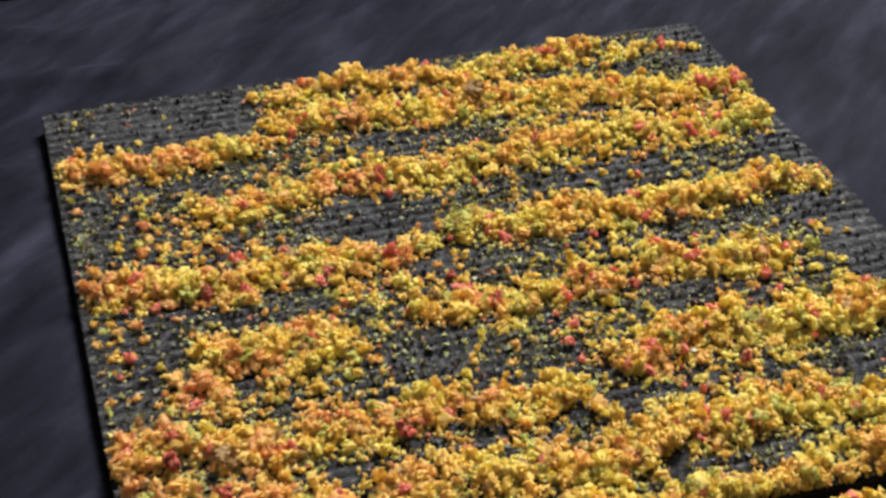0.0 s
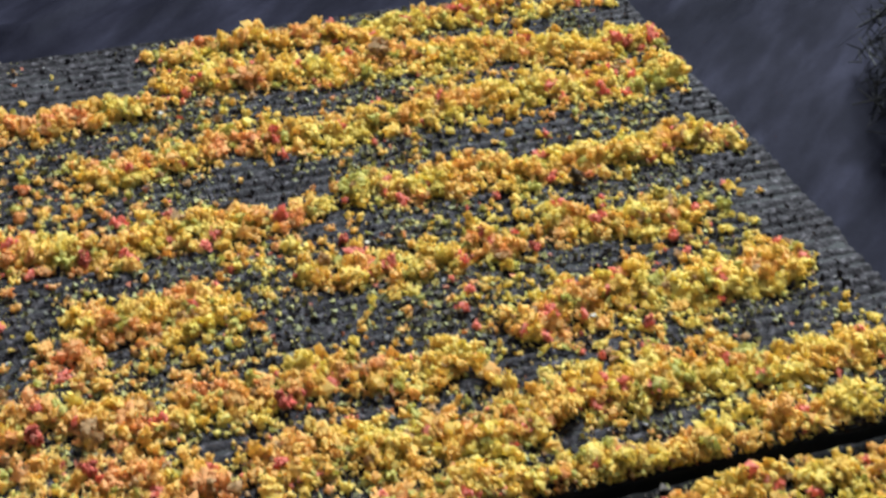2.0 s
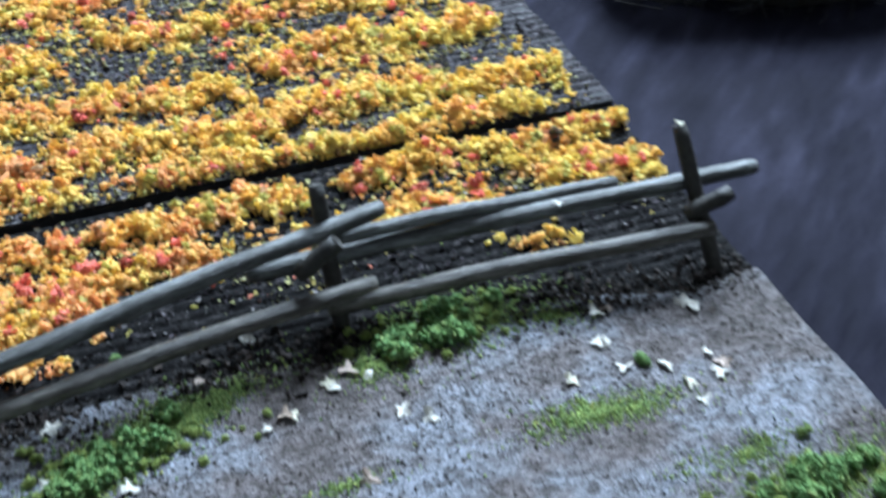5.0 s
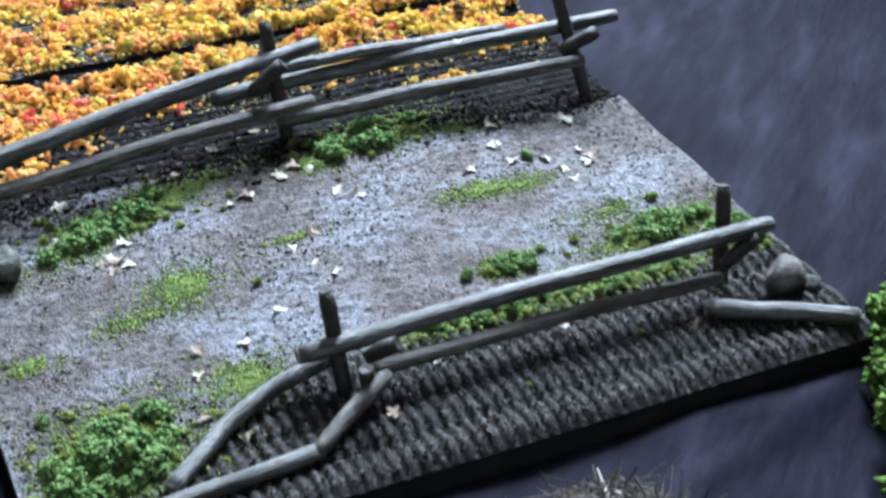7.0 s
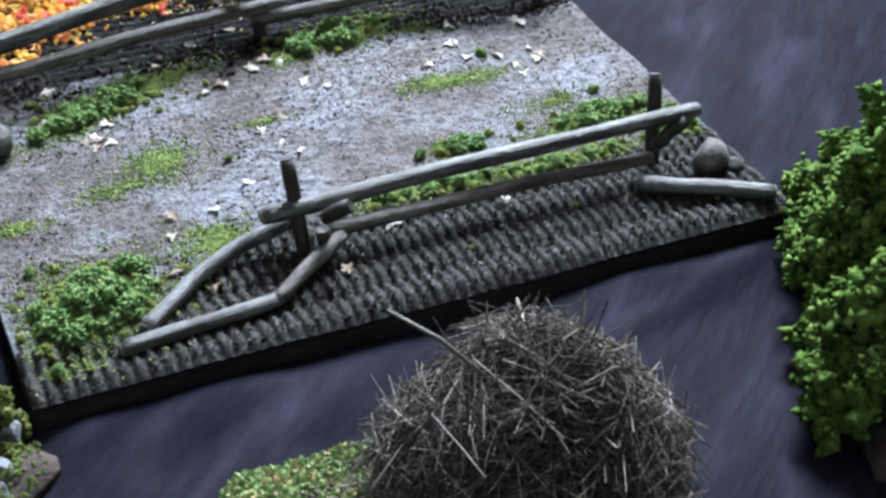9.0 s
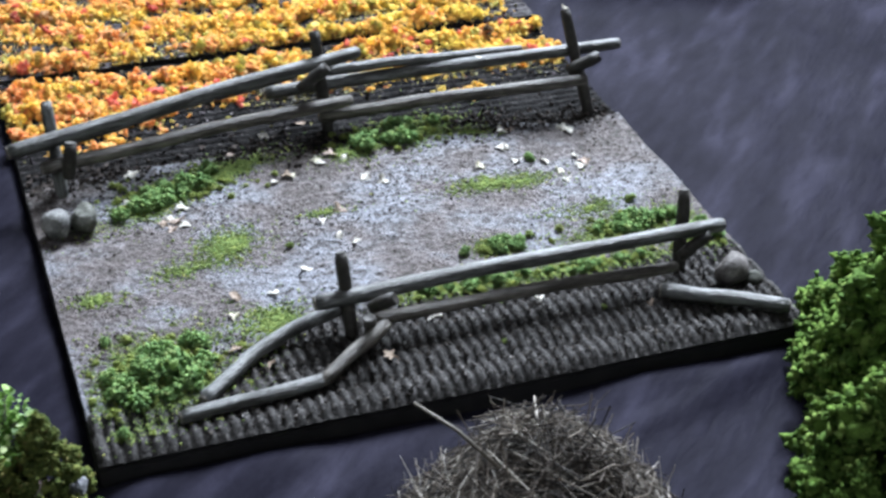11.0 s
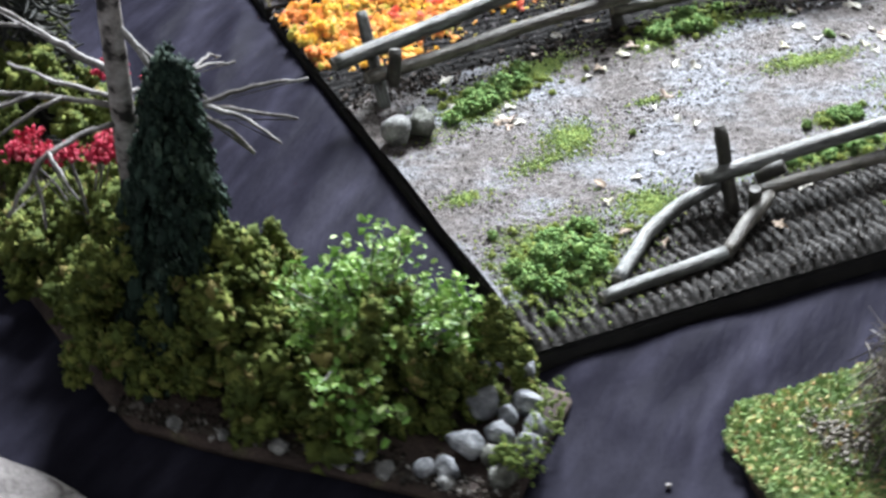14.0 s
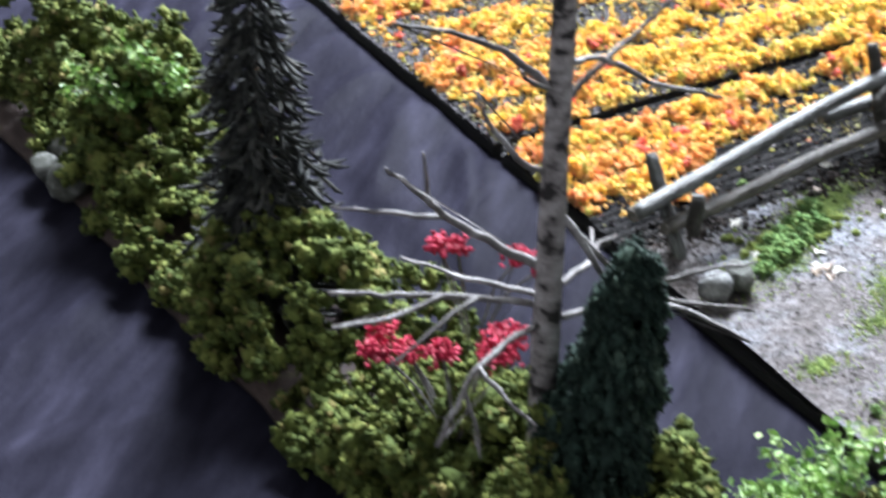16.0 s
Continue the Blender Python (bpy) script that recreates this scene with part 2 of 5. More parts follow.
M_NEEDLE = pieces("dark_conifer_needle", [(0.0, (0.017, 0.033, 0.025)), (0.5, (0.031, 0.057, 0.043)), (0.85, (0.064, 0.098, 0.072))], patch=90, rough=0.7, swing=0.4)
M_NEEDLEGREY = pieces("grey_brown_conifer_needle", [(0.0, (0.026, 0.028, 0.026)), (0.5, (0.052, 0.054, 0.049)), (0.85, (0.105, 0.104, 0.094))], patch=90, rough=0.6, swing=0.4)
M_RED = pieces("crimson_blossom", [(0.0, (0.40, 0.018, 0.05)), (0.5, (0.54, 0.035, 0.085)), (0.9, (0.70, 0.14, 0.19))], patch=150, rough=0.6, swing=0.3)
M_STRAW = pieces("dry_twig_thatch", [(0.0, (0.030, 0.024, 0.020)), (0.35, (0.085, 0.068, 0.054)), (0.70, (0.19, 0.16, 0.128)), (0.90, (0.50, 0.46, 0.40))], patch=60, rough=0.65, spec=0.3, swing=0.3)
M_DARKSTRAW = pieces("blackened_twig_thatch", [(0.0, (0.013, 0.012, 0.012)), (0.55, (0.034, 0.031, 0.029)), (0.90, (0.13, 0.125, 0.115))], patch=60, rough=0.65, swing=0.3)
M_LEAF = pieces("cream_dried_leaf", [(0.0, (0.85, 0.82, 0.75)), (0.42, (0.66, 0.54, 0.46)), (0.58, (0.86, 0.82, 0.66)), (0.9, (0.48, 0.38, 0.30))], patch=200, rough=0.6, swing=0.15, own=True, sheer=0.3)
M_GRIT = pieces("road_grit", [(0.0, (0.026, 0.022, 0.019)), (0.45, (0.070, 0.058, 0.050)), (0.82, (0.16, 0.145, 0.135)), (0.95, (0.34, 0.33, 0.32))], patch=100)
M_CLOD = pieces("dark_soil_grit", [(0.0, (0.034, 0.028, 0.033)), (0.45, (0.066, 0.056, 0.064)), (0.78, (0.125, 0.110, 0.118)), (0.91, (0.30, 0.28, 0.28))], patch=100)
M_MUD = pieces("dark_mud_grit", [(0.0, (0.020, 0.016, 0.014)), (0.5, (0.052, 0.041, 0.036)), (0.85, (0.095, 0.078, 0.070)), (0.96, (0.22, 0.20, 0.185))], patch=100)
M_ENDGRAIN = surface("cut_wood_end", [(0.3, (0.09, 0.078, 0.064)), (0.5, (0.17, 0.155, 0.135)), (0.7, (0.27, 0.255, 0.235))], 500, 1500, rough=0.7, relief=0.5, depth=0.0004)
M_WALL = surface("plain_wall_paint", [(0.3, (0.20, 0.195, 0.19)), (0.7, (0.24, 0.235, 0.23))], 3, 300, rough=0.9, relief=0.1, speckle=0.05)
M_FLOOR = surface("brown_floor", [(0.3, (0.16, 0.11, 0.08)), (0.7, (0.22, 0.16, 0.11))], 4, 120, rough=0.6, relief=0.1, speckle=0.2)
M_FRAME = surface("white_window_paint", [(0.3, (0.75, 0.75, 0.74)), (0.7, (0.8, 0.8, 0.79))], 5, 300, rough=0.5, relief=0.1, speckle=0.05)

# ---- mesh helpers ----


def mesh_of(name, verts, faces, material, smooth=True):
    """A mesh from arrays of places and of triangles or quads."""
    verts, faces = np.asarray(verts, np.float32), np.asarray(faces, np.int32)
    me = bpy.data.meshes.new(name)
    k = faces.shape[1]
    me.vertices.add(len(verts))
    me.vertices.foreach_set("co", verts.ravel())
    me.loops.add(faces.size)
    me.loops.foreach_set("vertex_index", faces.ravel())
    me.polygons.add(len(faces))
    me.polygons.foreach_set("loop_start", np.arange(0, faces.size, k, dtype=np.int32))
    me.polygons.foreach_set("use_smooth", np.full(len(faces), smooth))
    me.update(calc_edges=True)
    me.materials.append(material)
    return me


def piece(name, verts, faces, material, parent=None, label="", smooth=None):
    smooth = not material.name.endswith(("flock", "foliage", "needle", "blossom", "grit")) if smooth is None else smooth
    ob = new(name, mesh_of(name, verts, faces, material, smooth))
    ob.parent = parent
    return tagged(ob, label)


def part(name, bm, material, parent=None, label="", smooth=False):
    me = bpy.data.meshes.new(name)
    bm.normal_update()
    bm.to_mesh(me)
    bm.free()
    for p in me.polygons:
        p.use_smooth = smooth
    me.materials.append(material)
    ob = new(name, me)
    ob.parent = parent
    return tagged(ob, label)


def thing(name, at, label, category, group="", kind=""):
    ob = new(name)
    ob.location = at
    ob.empty_display_size = 0.01
    return tagged(ob, label, category, group, kind)


def box(x0, y0, z0, x1, y1, z1, bevel=0.0):
    bm = bmesh.new()
    bmesh.ops.create_cube(bm, size=1.0)
    for v in bm.verts:
        v.co = ((x0 + x1) / 2 + v.co.x * (x1 - x0), (y0 + y1) / 2 + v.co.y * (y1 - y0), (z0 + z1) / 2 + v.co.z * (z1 - z0))
    if bevel:
        bmesh.ops.bevel(bm, geom=list(bm.edges), offset=bevel, segments=2, affect="EDGES")
    return bm


def ico(sub):
    bm = bmesh.new()
    bmesh.ops.create_icosphere(bm, subdivisions=sub, radius=1.0)
    v = np.array([p.co[:] for p in bm.verts])
    f = np.array([[p.index for p in q.verts] for q in bm.faces])
    bm.free()
    return v, f


ICO = {1: ico(1), 2: ico(2), 3: ico(3)}


def turns(n, tilt=1.0):
    """n random rotation matrices; tilt 0 keeps them upright."""
    a, b, c = rng.uniform(0, 2 * np.pi, n), rng.uniform(-1, 1, n) * np.pi * tilt, rng.uniform(-1, 1, n) * np.pi * tilt
    def mat3(i, j, ang):
        m = np.zeros((n, 3, 3))
        m[:, [0, 1, 2], [0, 1, 2]] = 1
        m[:, i, i], m[:, j, j], m[:, i, j], m[:, j, i] = np.cos(ang), np.cos(ang), -np.sin(ang), np.sin(ang)
        return m
    return mat3(0, 1, a) @ mat3(1, 2, b) @ mat3(0, 2, c)


def scatter(shapes, faces, at, size, tilt=1.0, turn=None):
    """Copies of template shapes, each at its place, size and turn, as one pair of arrays."""
    n = len(at)
    which = rng.integers(0, len(shapes), n)
    turn = turns(n, tilt) if turn is None else turn
    size = np.asarray(size, float).reshape(n, -1)
    v = np.einsum("nij,nvj->nvi", turn, shapes[which] * size[:, None, :]) + np.asarray(at)[:, None, :]
    f = faces[None] + (np.arange(n) * shapes.shape[1])[:, None, None]
    return v.reshape(-1, 3), f.reshape(-1, faces.shape[1])


def joined(arrays):
    vs, fs, n = [], [], 0
    for v, f in arrays:
        vs.append(v)
        fs.append(np.asarray(f) + n)
        n += len(v)
    return np.vstack(vs), np.vstack(fs)


def crumb_shapes(count=24):
    """Eight-sided crumbs, no two alike."""
    v = np.array([(1, 0, 0), (0, 1, 0), (-1, 0, 0), (0, -1, 0), (0, 0, 1), (0, 0, -1)], float)
    f = np.array([(0, 1, 4), (1, 2, 4), (2, 3, 4), (3, 0, 4), (1, 0, 5), (2, 1, 5), (3, 2, 5), (0, 3, 5)])
    return np.array([v * rng.uniform(0.7, 1.35, (6, 1)) + rng.normal(0, 0.22, (6, 3)) for _ in range(count)]), f


def torn_shapes(count=40):
    """Torn foam crumbs: lobed, angular, of uneven proportions."""
    v, f = ICO[1]
    out = []
    for _ in range(count):
        k = rng.normal(size=(5, 3))
        k /= np.linalg.norm(k, axis=1)[:, None]
        lobes = (np.clip(v @ k.T, 0, 1) ** 3 * rng.uniform(0.1, 0.75, 5)).sum(1)
        tips = np.where(rng.random(len(v)) < 0.3, rng.uniform(0.15, 0.5, len(v)), 0)
        out.append(v * (0.56 + lobes + tips + rng.normal(0, 0.12, len(v)))[:, None] * rng.uniform(0.7, 1.2, 3))
    return np.array(out), f


CHIP, CHIP_F = crumb_shapes()
LUMP, LUMP_F = torn_shapes()


TET = np.array([[(1, 1, 1), (1, -1, -1), (-1, 1, -1), (-1, -1, 1)]], float) * 0.72
TET_F = np.array([(0, 1, 2), (0, 3, 1), (0, 2, 3), (1, 3, 2)])


def turf_shapes(count=18, lobes=5, grains=9, core=0.88, hug=(0.72, 1.12)):
    """Torn turf foam: a few uneven lobes, each rough with short shreds that stick to it."""
    out = []
    for _ in range(count):
        d = rng.normal(size=(lobes, 3))
        d /= np.linalg.norm(d, axis=1)[:, None]
        c, rho = d * rng.uniform(0.30, 0.72, (lobes, 1)), rng.uniform(0.32, 0.52, lobes)
        g = rng.normal(size=(lobes, grains, 3))
        g /= np.linalg.norm(g, axis=2)[..., None]
        g = c[:, None] + g * (rho[:, None] * rng.uniform(*hug, (lobes, grains)))[..., None]
        size = rng.uniform(0.10, 0.21, (lobes * grains, 1)) * rng.uniform(0.7, 1.5, (lobes * grains, 3))
        out.append(joined([scatter(LUMP, LUMP_F, c, rho * core), scatter(TET, TET_F, g.reshape(-1, 3), size)]))
    return np.array([v for v, _ in out]), out[0][1]


TURF, TURF_F = turf_shapes()
PUFF, PUFF_F = turf_shapes(14, 6, 9, 1.0, (0.80, 1.10))


def sponge(at, r, shapes=TURF, faces=TURF_F):
    """Clump foliage: torn turf foam in soft, ragged knots."""
    r = np.asarray(r, float)
    return scatter(shapes, faces, at, r[:, None] * rng.uniform(0.8, 1.2, (len(r), 3)))


def foam_shapes(count=36, shreds=10):
    """Crumbs of torn foam: an uneven core, fluffy with short shreds."""
    out = []
    for i in range(count):
        d = rng.normal(size=(shreds, 3))
        d /= np.linalg.norm(d, axis=1)[:, None]
        shred = scatter(TET, TET_F, d * rng.uniform(0.55, 1.05, (shreds, 1)), rng.uniform(0.26, 0.52, (shreds, 1)) * rng.uniform(0.55, 1.35, (shreds, 3)))
        out.append(joined([(LUMP[i % len(LUMP)] * 0.80, LUMP_F), shred]))
    return np.array([v for v, _ in out]), out[0][1]


FOAM, FOAM_F = foam_shapes()


def tube(points, radii, sides=8, wobble=0.0, cap=True):
    """A tapered round bar along points: arrays of places and quads."""
    p = np.array(points, float)
    r = np.broadcast_to(np.asarray(radii, float), len(p))
    d = np.gradient(p, axis=0)
    d /= np.linalg.norm(d, axis=1)[:, None] + 1e-12
    up = np.array([0.0, 0.0, 1.0]) if abs(d[0][2]) < 0.9 else np.array([1.0, 0.0, 0.0])
    a = np.cross(d, up)
    a /= np.linalg.norm(a, axis=1)[:, None] + 1e-12
    b = np.cross(d, a)
    ang = np.linspace(0, 2 * np.pi, sides, endpoint=False)
    rr = r[:, None] * (1 + wobble * rng.normal(size=(len(p), sides)))
    v = p[:, None] + rr[..., None] * (np.cos(ang)[None, :, None] * a[:, None] + np.sin(ang)[None, :, None] * b[:, None])
    v = v.reshape(-1, 3)
    i, j = np.meshgrid(np.arange(len(p) - 1), np.arange(sides), indexing="ij")
    k = (j + 1) % sides
    f = np.stack([i * sides + j, i * sides + k, (i + 1) * sides + k, (i + 1) * sides + j], -1).reshape(-1, 4)
    if cap:
        e0, e1 = len(v), len(v) + 1
        v = np.vstack([v, p[0] - d[0] * r[0] * 0.15, p[-1] + d[-1] * r[-1] * 0.15])
        m, base = np.arange(0, sides, 2), (len(p) - 1) * sides
        f = np.vstack([f, np.stack([np.full(len(m), e0), (m + 2) % sides, m + 1, m], -1), np.stack([np.full(len(m), e1), base + m, base + m + 1, base + (m + 2) % sides], -1)])
    return v, f


def along(points, step):
    """Points spaced evenly along a bent line."""
    p = np.array(points, float)
    s = np.r_[0, np.cumsum(np.linalg.norm(np.diff(p, axis=0), axis=1))]
    n = max(3, int(s[-1] / step) + 1)
    t = np.linspace(0, s[-1], n)
    return np.stack([np.interp(t, s, p[:, k]) for k in range(p.shape[1])], 1)


def waves(x, y, seed, scale, octaves=4):
    """Smooth value noise over arrays."""
    r = np.random.default_rng(seed)
    out, amp = np.zeros_like(x, dtype=float), 1.0
    for _ in range(octaves):
        for _ in range(3):
            a, ph = r.uniform(0, 2 * np.pi), r.uniform(0, 2 * np.pi, 2)
            k = scale * r.uniform(0.7, 1.4)
            u, v = x * np.cos(a) + y * np.sin(a), -x * np.sin(a) + y * np.cos(a)
            out += amp * np.sin(k * u + ph[0] + 0.9 * np.sin(0.6 * k * v + ph[1])) / 3
        scale, amp = scale * 2.1, amp * 0.5
    return out


def sheet(x0, x1, y0, y1, step_x, step_y, height):
    """A height field over a rectangle: arrays of places and quads."""
    xs, ys = np.linspace(x0, x1, int((x1 - x0) / step_x) + 1), np.linspace(y0, y1, int((y1 - y0) / step_y) + 1)
    x, y = np.meshgrid(xs, ys)
    z = height(x, y)
    i, j = np.meshgrid(np.arange(len(ys) - 1), np.arange(len(xs) - 1), indexing="ij")
    n = len(xs)
    f = np.stack([i * n + j, i * n + j + 1, (i + 1) * n + j + 1, (i + 1) * n + j], -1).reshape(-1, 4)
    return np.stack([x, y, z], -1).reshape(-1, 3), f


def step(a, b, x):
    t = np.clip((x - a) / (b - a), 0, 1)
    return t * t * (3 - 2 * t)


# ---- the room round the table ----
def wall(name, *dims):
    return tagged(part(name, box(*dims), M_WALL), "plain grey painted room wall", "wall", kind="structure")


tagged(part("floor", box(-2.1, -2.1, -0.85, 3.1, 2.5, -0.75), M_FLOOR), "plain brown floor of the room", "floor", kind="structure")
tagged(part("ceiling", box(-2.1, -2.1, 2.95, 3.1, 2.5, 3.05), M_WALL), "plain grey ceiling of the room", "ceiling", kind="structure")
wall("wall_south", -2.1, -2.1, -0.75, 3.1, -2.0, 2.95)
wall("wall_west", -2.1, -2.0, -0.75, -2.0, 2.4, 2.95)
wall("wall_east", 3.0, -2.0, -0.75, 3.1, 2.4, 2.95)
bm = box(-2.1, 2.4, -0.75, 0.90, 2.5, 2.95)
for d in ((2.00, 2.4, -0.75, 3.1, 2.5, 2.95), (0.90, 2.4, -0.75, 2.00, 2.5, 1.50), (0.90, 2.4, 2.82, 2.00, 2.5, 2.95)):
    extra = box(*d)
    tmp = bpy.data.meshes.new("tmp")
    extra.to_mesh(tmp)
    extra.free()
    bm.from_mesh(tmp)
    bpy.data.meshes.remove(tmp)
tagged(part("wall_north", bm, M_WALL), "plain grey wall with a wide window opening", "wall", kind="structure")
win = thing("window_1", (1.45, 2.42, 1.50), "white-framed window letting in daylight", "window", kind="structure")
win_inv = Matrix.Translation((-1.45, -2.42, -1.50))
for d in ((0.90, 2.41, 1.50, 0.95, 2.47, 2.82), (1.95, 2.41, 1.50, 2.00, 2.47, 2.82), (0.95, 2.41, 1.50, 1.95, 2.47, 1.55), (0.95, 2.41, 2.77, 1.95, 2.47, 2.82)):
    o = part("window_frame", box(*d), M_FRAME, win)
    o.matrix_parent_inverse = win_inv

table = thing("table", (0.05, 0.15, -0.75), "plain table under the black cloth", "table")
t_inv = Matrix.Translation((-0.05, -0.15, 0.75))
o = part("tabletop", box(-0.75, -0.8, -0.04, 0.95, 1.1, -0.012, 0.004), M_FLOOR, table)
o.matrix_parent_inverse = t_inv
for lx in (-0.68, 0.84):
    for ly in (-0.73, 0.99):
        o = part("leg", box(lx, ly, -0.75, lx + 0.05, ly + 0.05, -0.04, 0.003), M_FLOOR, table)
        o.matrix_parent_inverse = t_inv

# ---- black cloth over the table ----
W, D0, D1, D2, ZT = 0.305, 0.307, 0.3125, 0.6075, 0.012


def cloth_height(x, y):
    fold = 0.0
    for seed, ang, pitch, amp, sharp in ((3, 2.30, 0.115, 0.0125, 2.6), (5, 0.75, 0.150, 0.0090, 3.0), (9, 1.15, 0.062, 0.0040, 2.4), (12, 2.75, 0.034, 0.0016, 1.6)):
        u = x * np.cos(ang) + y * np.sin(ang)
        warp = waves(x, y, seed, 11, 2) * 0.030
        s = 0.5 + 0.5 * np.sin(2 * np.pi * (u + warp) / pitch)
        mask = np.clip(0.40 + 0.80 * waves(x, y, seed + 1, 9, 2), 0, 1)
        fold = fold + amp * s ** sharp * mask
    fold = 0.13 * fold + 0.0002 * waves(x, y, 21, 110, 3) + 0.0003 * np.abs(waves(x * 0.6 + y * 0.8, y - x, 22, 45, 2))
    dx = np.maximum(np.maximum(-x, x - W), 0)
    dy = np.maximum(np.maximum(-y, y - D2), 0)
    free = step(0.002, 0.05, np.hypot(dx, dy))
    for cx, cy, r in ((0.15, -0.095, 0.075), (0.4625, 0.450, 0.112), (-0.24, -0.02, 0.08), (0.34, -0.05, 0.075)):
        free = free * step(r, r + 0.04, np.hypot(x - cx, y - cy))
    hx = -0.135 + 0.10 * np.clip((0.07 - y) / 0.13, 0, 1)
    hedge = step(0.050, 0.078, np.abs(x - hx + 0.1 * np.clip(y - 0.3, 0, 0.3))) + step(0.57, 0.61, y) + step(0.075, 0.10, -y)
    near = step(0.0, 0.012, np.hypot(dx, dy))
    fold = fold + 0.0048 * np.exp(-((y + 0.004) / 0.016) ** 2) * step(-0.01, 0.02, x) * step(W + 0.03, W - 0.02, x) * (0.8 + 0.4 * waves(x, y, 31, 40, 2))
    fold = fold + 0.0066 * step(-0.120, 0.010, x) * step(0.004, -0.001, x) * step(0.64, 0.58, y) * step(0.004, 0.036, y)
    free = np.maximum(free, step(0.004, -0.002, y) * step(-0.045, -0.03, y) * step(-0.03, 0.01, x))
    free = np.maximum(free, step(0.004, -0.002, x) * step(-0.12, -0.09, x))
    return (fold * free + creases(x, y) * near) * np.clip(hedge, 0, 1) - 0.0006


# pinched creases: a bent line, its height and its width
CREASES = [
    ([(-0.085, 0.085), (-0.061, 0.114), (-0.032, 0.146), (0.004, 0.200)], 0.0034, 0.0100), ([(-0.060, 0.235), (-0.028, 0.284), (-0.011, 0.314), (0.004, 0.340)], 0.0060, 0.0075),
    ([(-0.070, 0.150), (-0.030, 0.200), (0.000, 0.235)], 0.0016, 0.0060), ([(-0.085, 0.290), (-0.050, 0.330), (-0.010, 0.385)], 0.0040, 0.0080), ([(-0.019, -0.065), (0.011, -0.041), (0.050, -0.017), (0.090, -0.005)], 0.0030, 0.0060), ([(0.005, -0.076), (0.039, -0.048), (0.069, -0.029), (0.110, -0.018)], 0.0030, 0.0065),
    ([(-0.045, -0.085), (-0.005, -0.058), (0.030, -0.035)], 0.0026, 0.0055),
    ([(-0.060, 0.672), (-0.015, 0.655), (0.043, 0.650), (0.097, 0.697), (0.16, 0.74)], 0.0075, 0.0095), ([(-0.06, 0.715), (-0.011, 0.703), (0.019, 0.689), (0.072, 0.716)], 0.0065, 0.0090),
    ([(0.060, 0.640), (0.124, 0.666), (0.190, 0.676)], 0.0045, 0.0080), ([(-0.060, 0.585), (-0.021, 0.573), (0.000, 0.571)], 0.0050, 0.0080),
    ([(-0.070, 0.475), (-0.027, 0.494), (0.000, 0.510)], 0.0050, 0.0085), ([(-0.055, 0.395), (-0.02, 0.413), (0.008, 0.413)], 0.0040, 0.0080), ([(-0.11, 0.49), (-0.037, 0.537)], 0.0045, 0.0080),
    ([(0.330, 0.165), (0.385, 0.195), (0.440, 0.225)], 0.0012, 0.0120), ([(0.318, 0.104), (0.383, 0.111), (0.470, 0.150)], 0.0012, 0.0120), ([(0.36, 0.29), (0.42, 0.27), (0.50, 0.30)], 0.0008, 0.0140),
    ([(-0.30, 0.262), (-0.247, 0.276), (-0.175, 0.305)], 0.0050, 0.0120), ([(-0.30, 0.235), (-0.26, 0.222), (-0.180, 0.206)], 0.0040, 0.0110), ([(-0.28, 0.14), (-0.22, 0.155), (-0.175, 0.10)], 0.0040, 0.0120),
    ([(0.020, -0.090), (0.032, -0.060), (0.055, -0.040)], 0.0030, 0.0070), ([(0.19, -0.035), (0.25, -0.020), (0.31, 0.004)], 0.0035, 0.0080),
]


def creases(x, y):
    out = np.zeros_like(x)
    bx, by = x + 0.0025 * waves(x, y, 23, 50, 2), y + 0.0025 * waves(x, y, 24, 50, 2)
    for line, high, wide in CREASES:
        total = len(line) - 1
        best = np.zeros_like(x)
        for k in range(total):
            (ax, ay), (cx, cy) = line[k], line[k + 1]
            ux, uy = cx - ax, cy - ay
            t = np.clip(((bx - ax) * ux + (by - ay) * uy) / (ux * ux + uy * uy), 0, 1)
            d = np.hypot(bx - ax - t * ux, by - ay - t * uy)
            taper = np.sin(np.pi * np.clip((k + t) / total, 0.0, 1.0)) ** 0.6
            best = np.maximum(best, taper * np.exp(-np.abs(d / (0.85 * wide)) ** 1.15))
        out = out + 0.85 * high * best
    return out


def cloth():
    """One cloth, finely woven round the boards and coarser towards its hem."""
    xs = np.r_[np.linspace(-0.74, -0.34, 40)[:-1], np.linspace(-0.34, 0.56, 200)[:-1], np.linspace(0.56, 0.94, 36)]
    ys = np.r_[np.linspace(-0.79, -0.28, 50)[:-1], np.linspace(-0.28, 0.84, 240)[:-1], np.linspace(0.84, 1.09, 24)]
    v, f = sheet(0, 1, 0, 1, 1 / (len(xs) - 1 + 1e-6), 1 / (len(ys) - 1 + 1e-6), lambda x, y: x * 0)
    v[:, 0], v[:, 1] = np.interp(v[:, 0], np.linspace(0, 1, len(xs)), xs), np.interp(v[:, 1], np.linspace(0, 1, len(ys)), ys)
    v[:, 2] = cloth_height(v[:, 0], v[:, 1])
    return v, f


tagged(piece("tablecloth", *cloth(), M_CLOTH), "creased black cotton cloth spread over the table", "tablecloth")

# ---- field board ----
def furrows(x, y, seed, high=0.0019):
    bend = 0.0012 * waves(x, y, seed, 25, 2)
    ridge = np.abs(np.sin(np.pi * (y + bend) / 0.0056)) * np.clip(0.80 + 0.45 * waves(x, y * 1.6, seed + 8, 120, 3), 0.15, 1.15)
    return ZT - 0.0012 + high * ridge ** 0.7 + (0.00035 if high > 0.0015 else 0.0008) * waves(x, y, seed + 4, 700, 2)


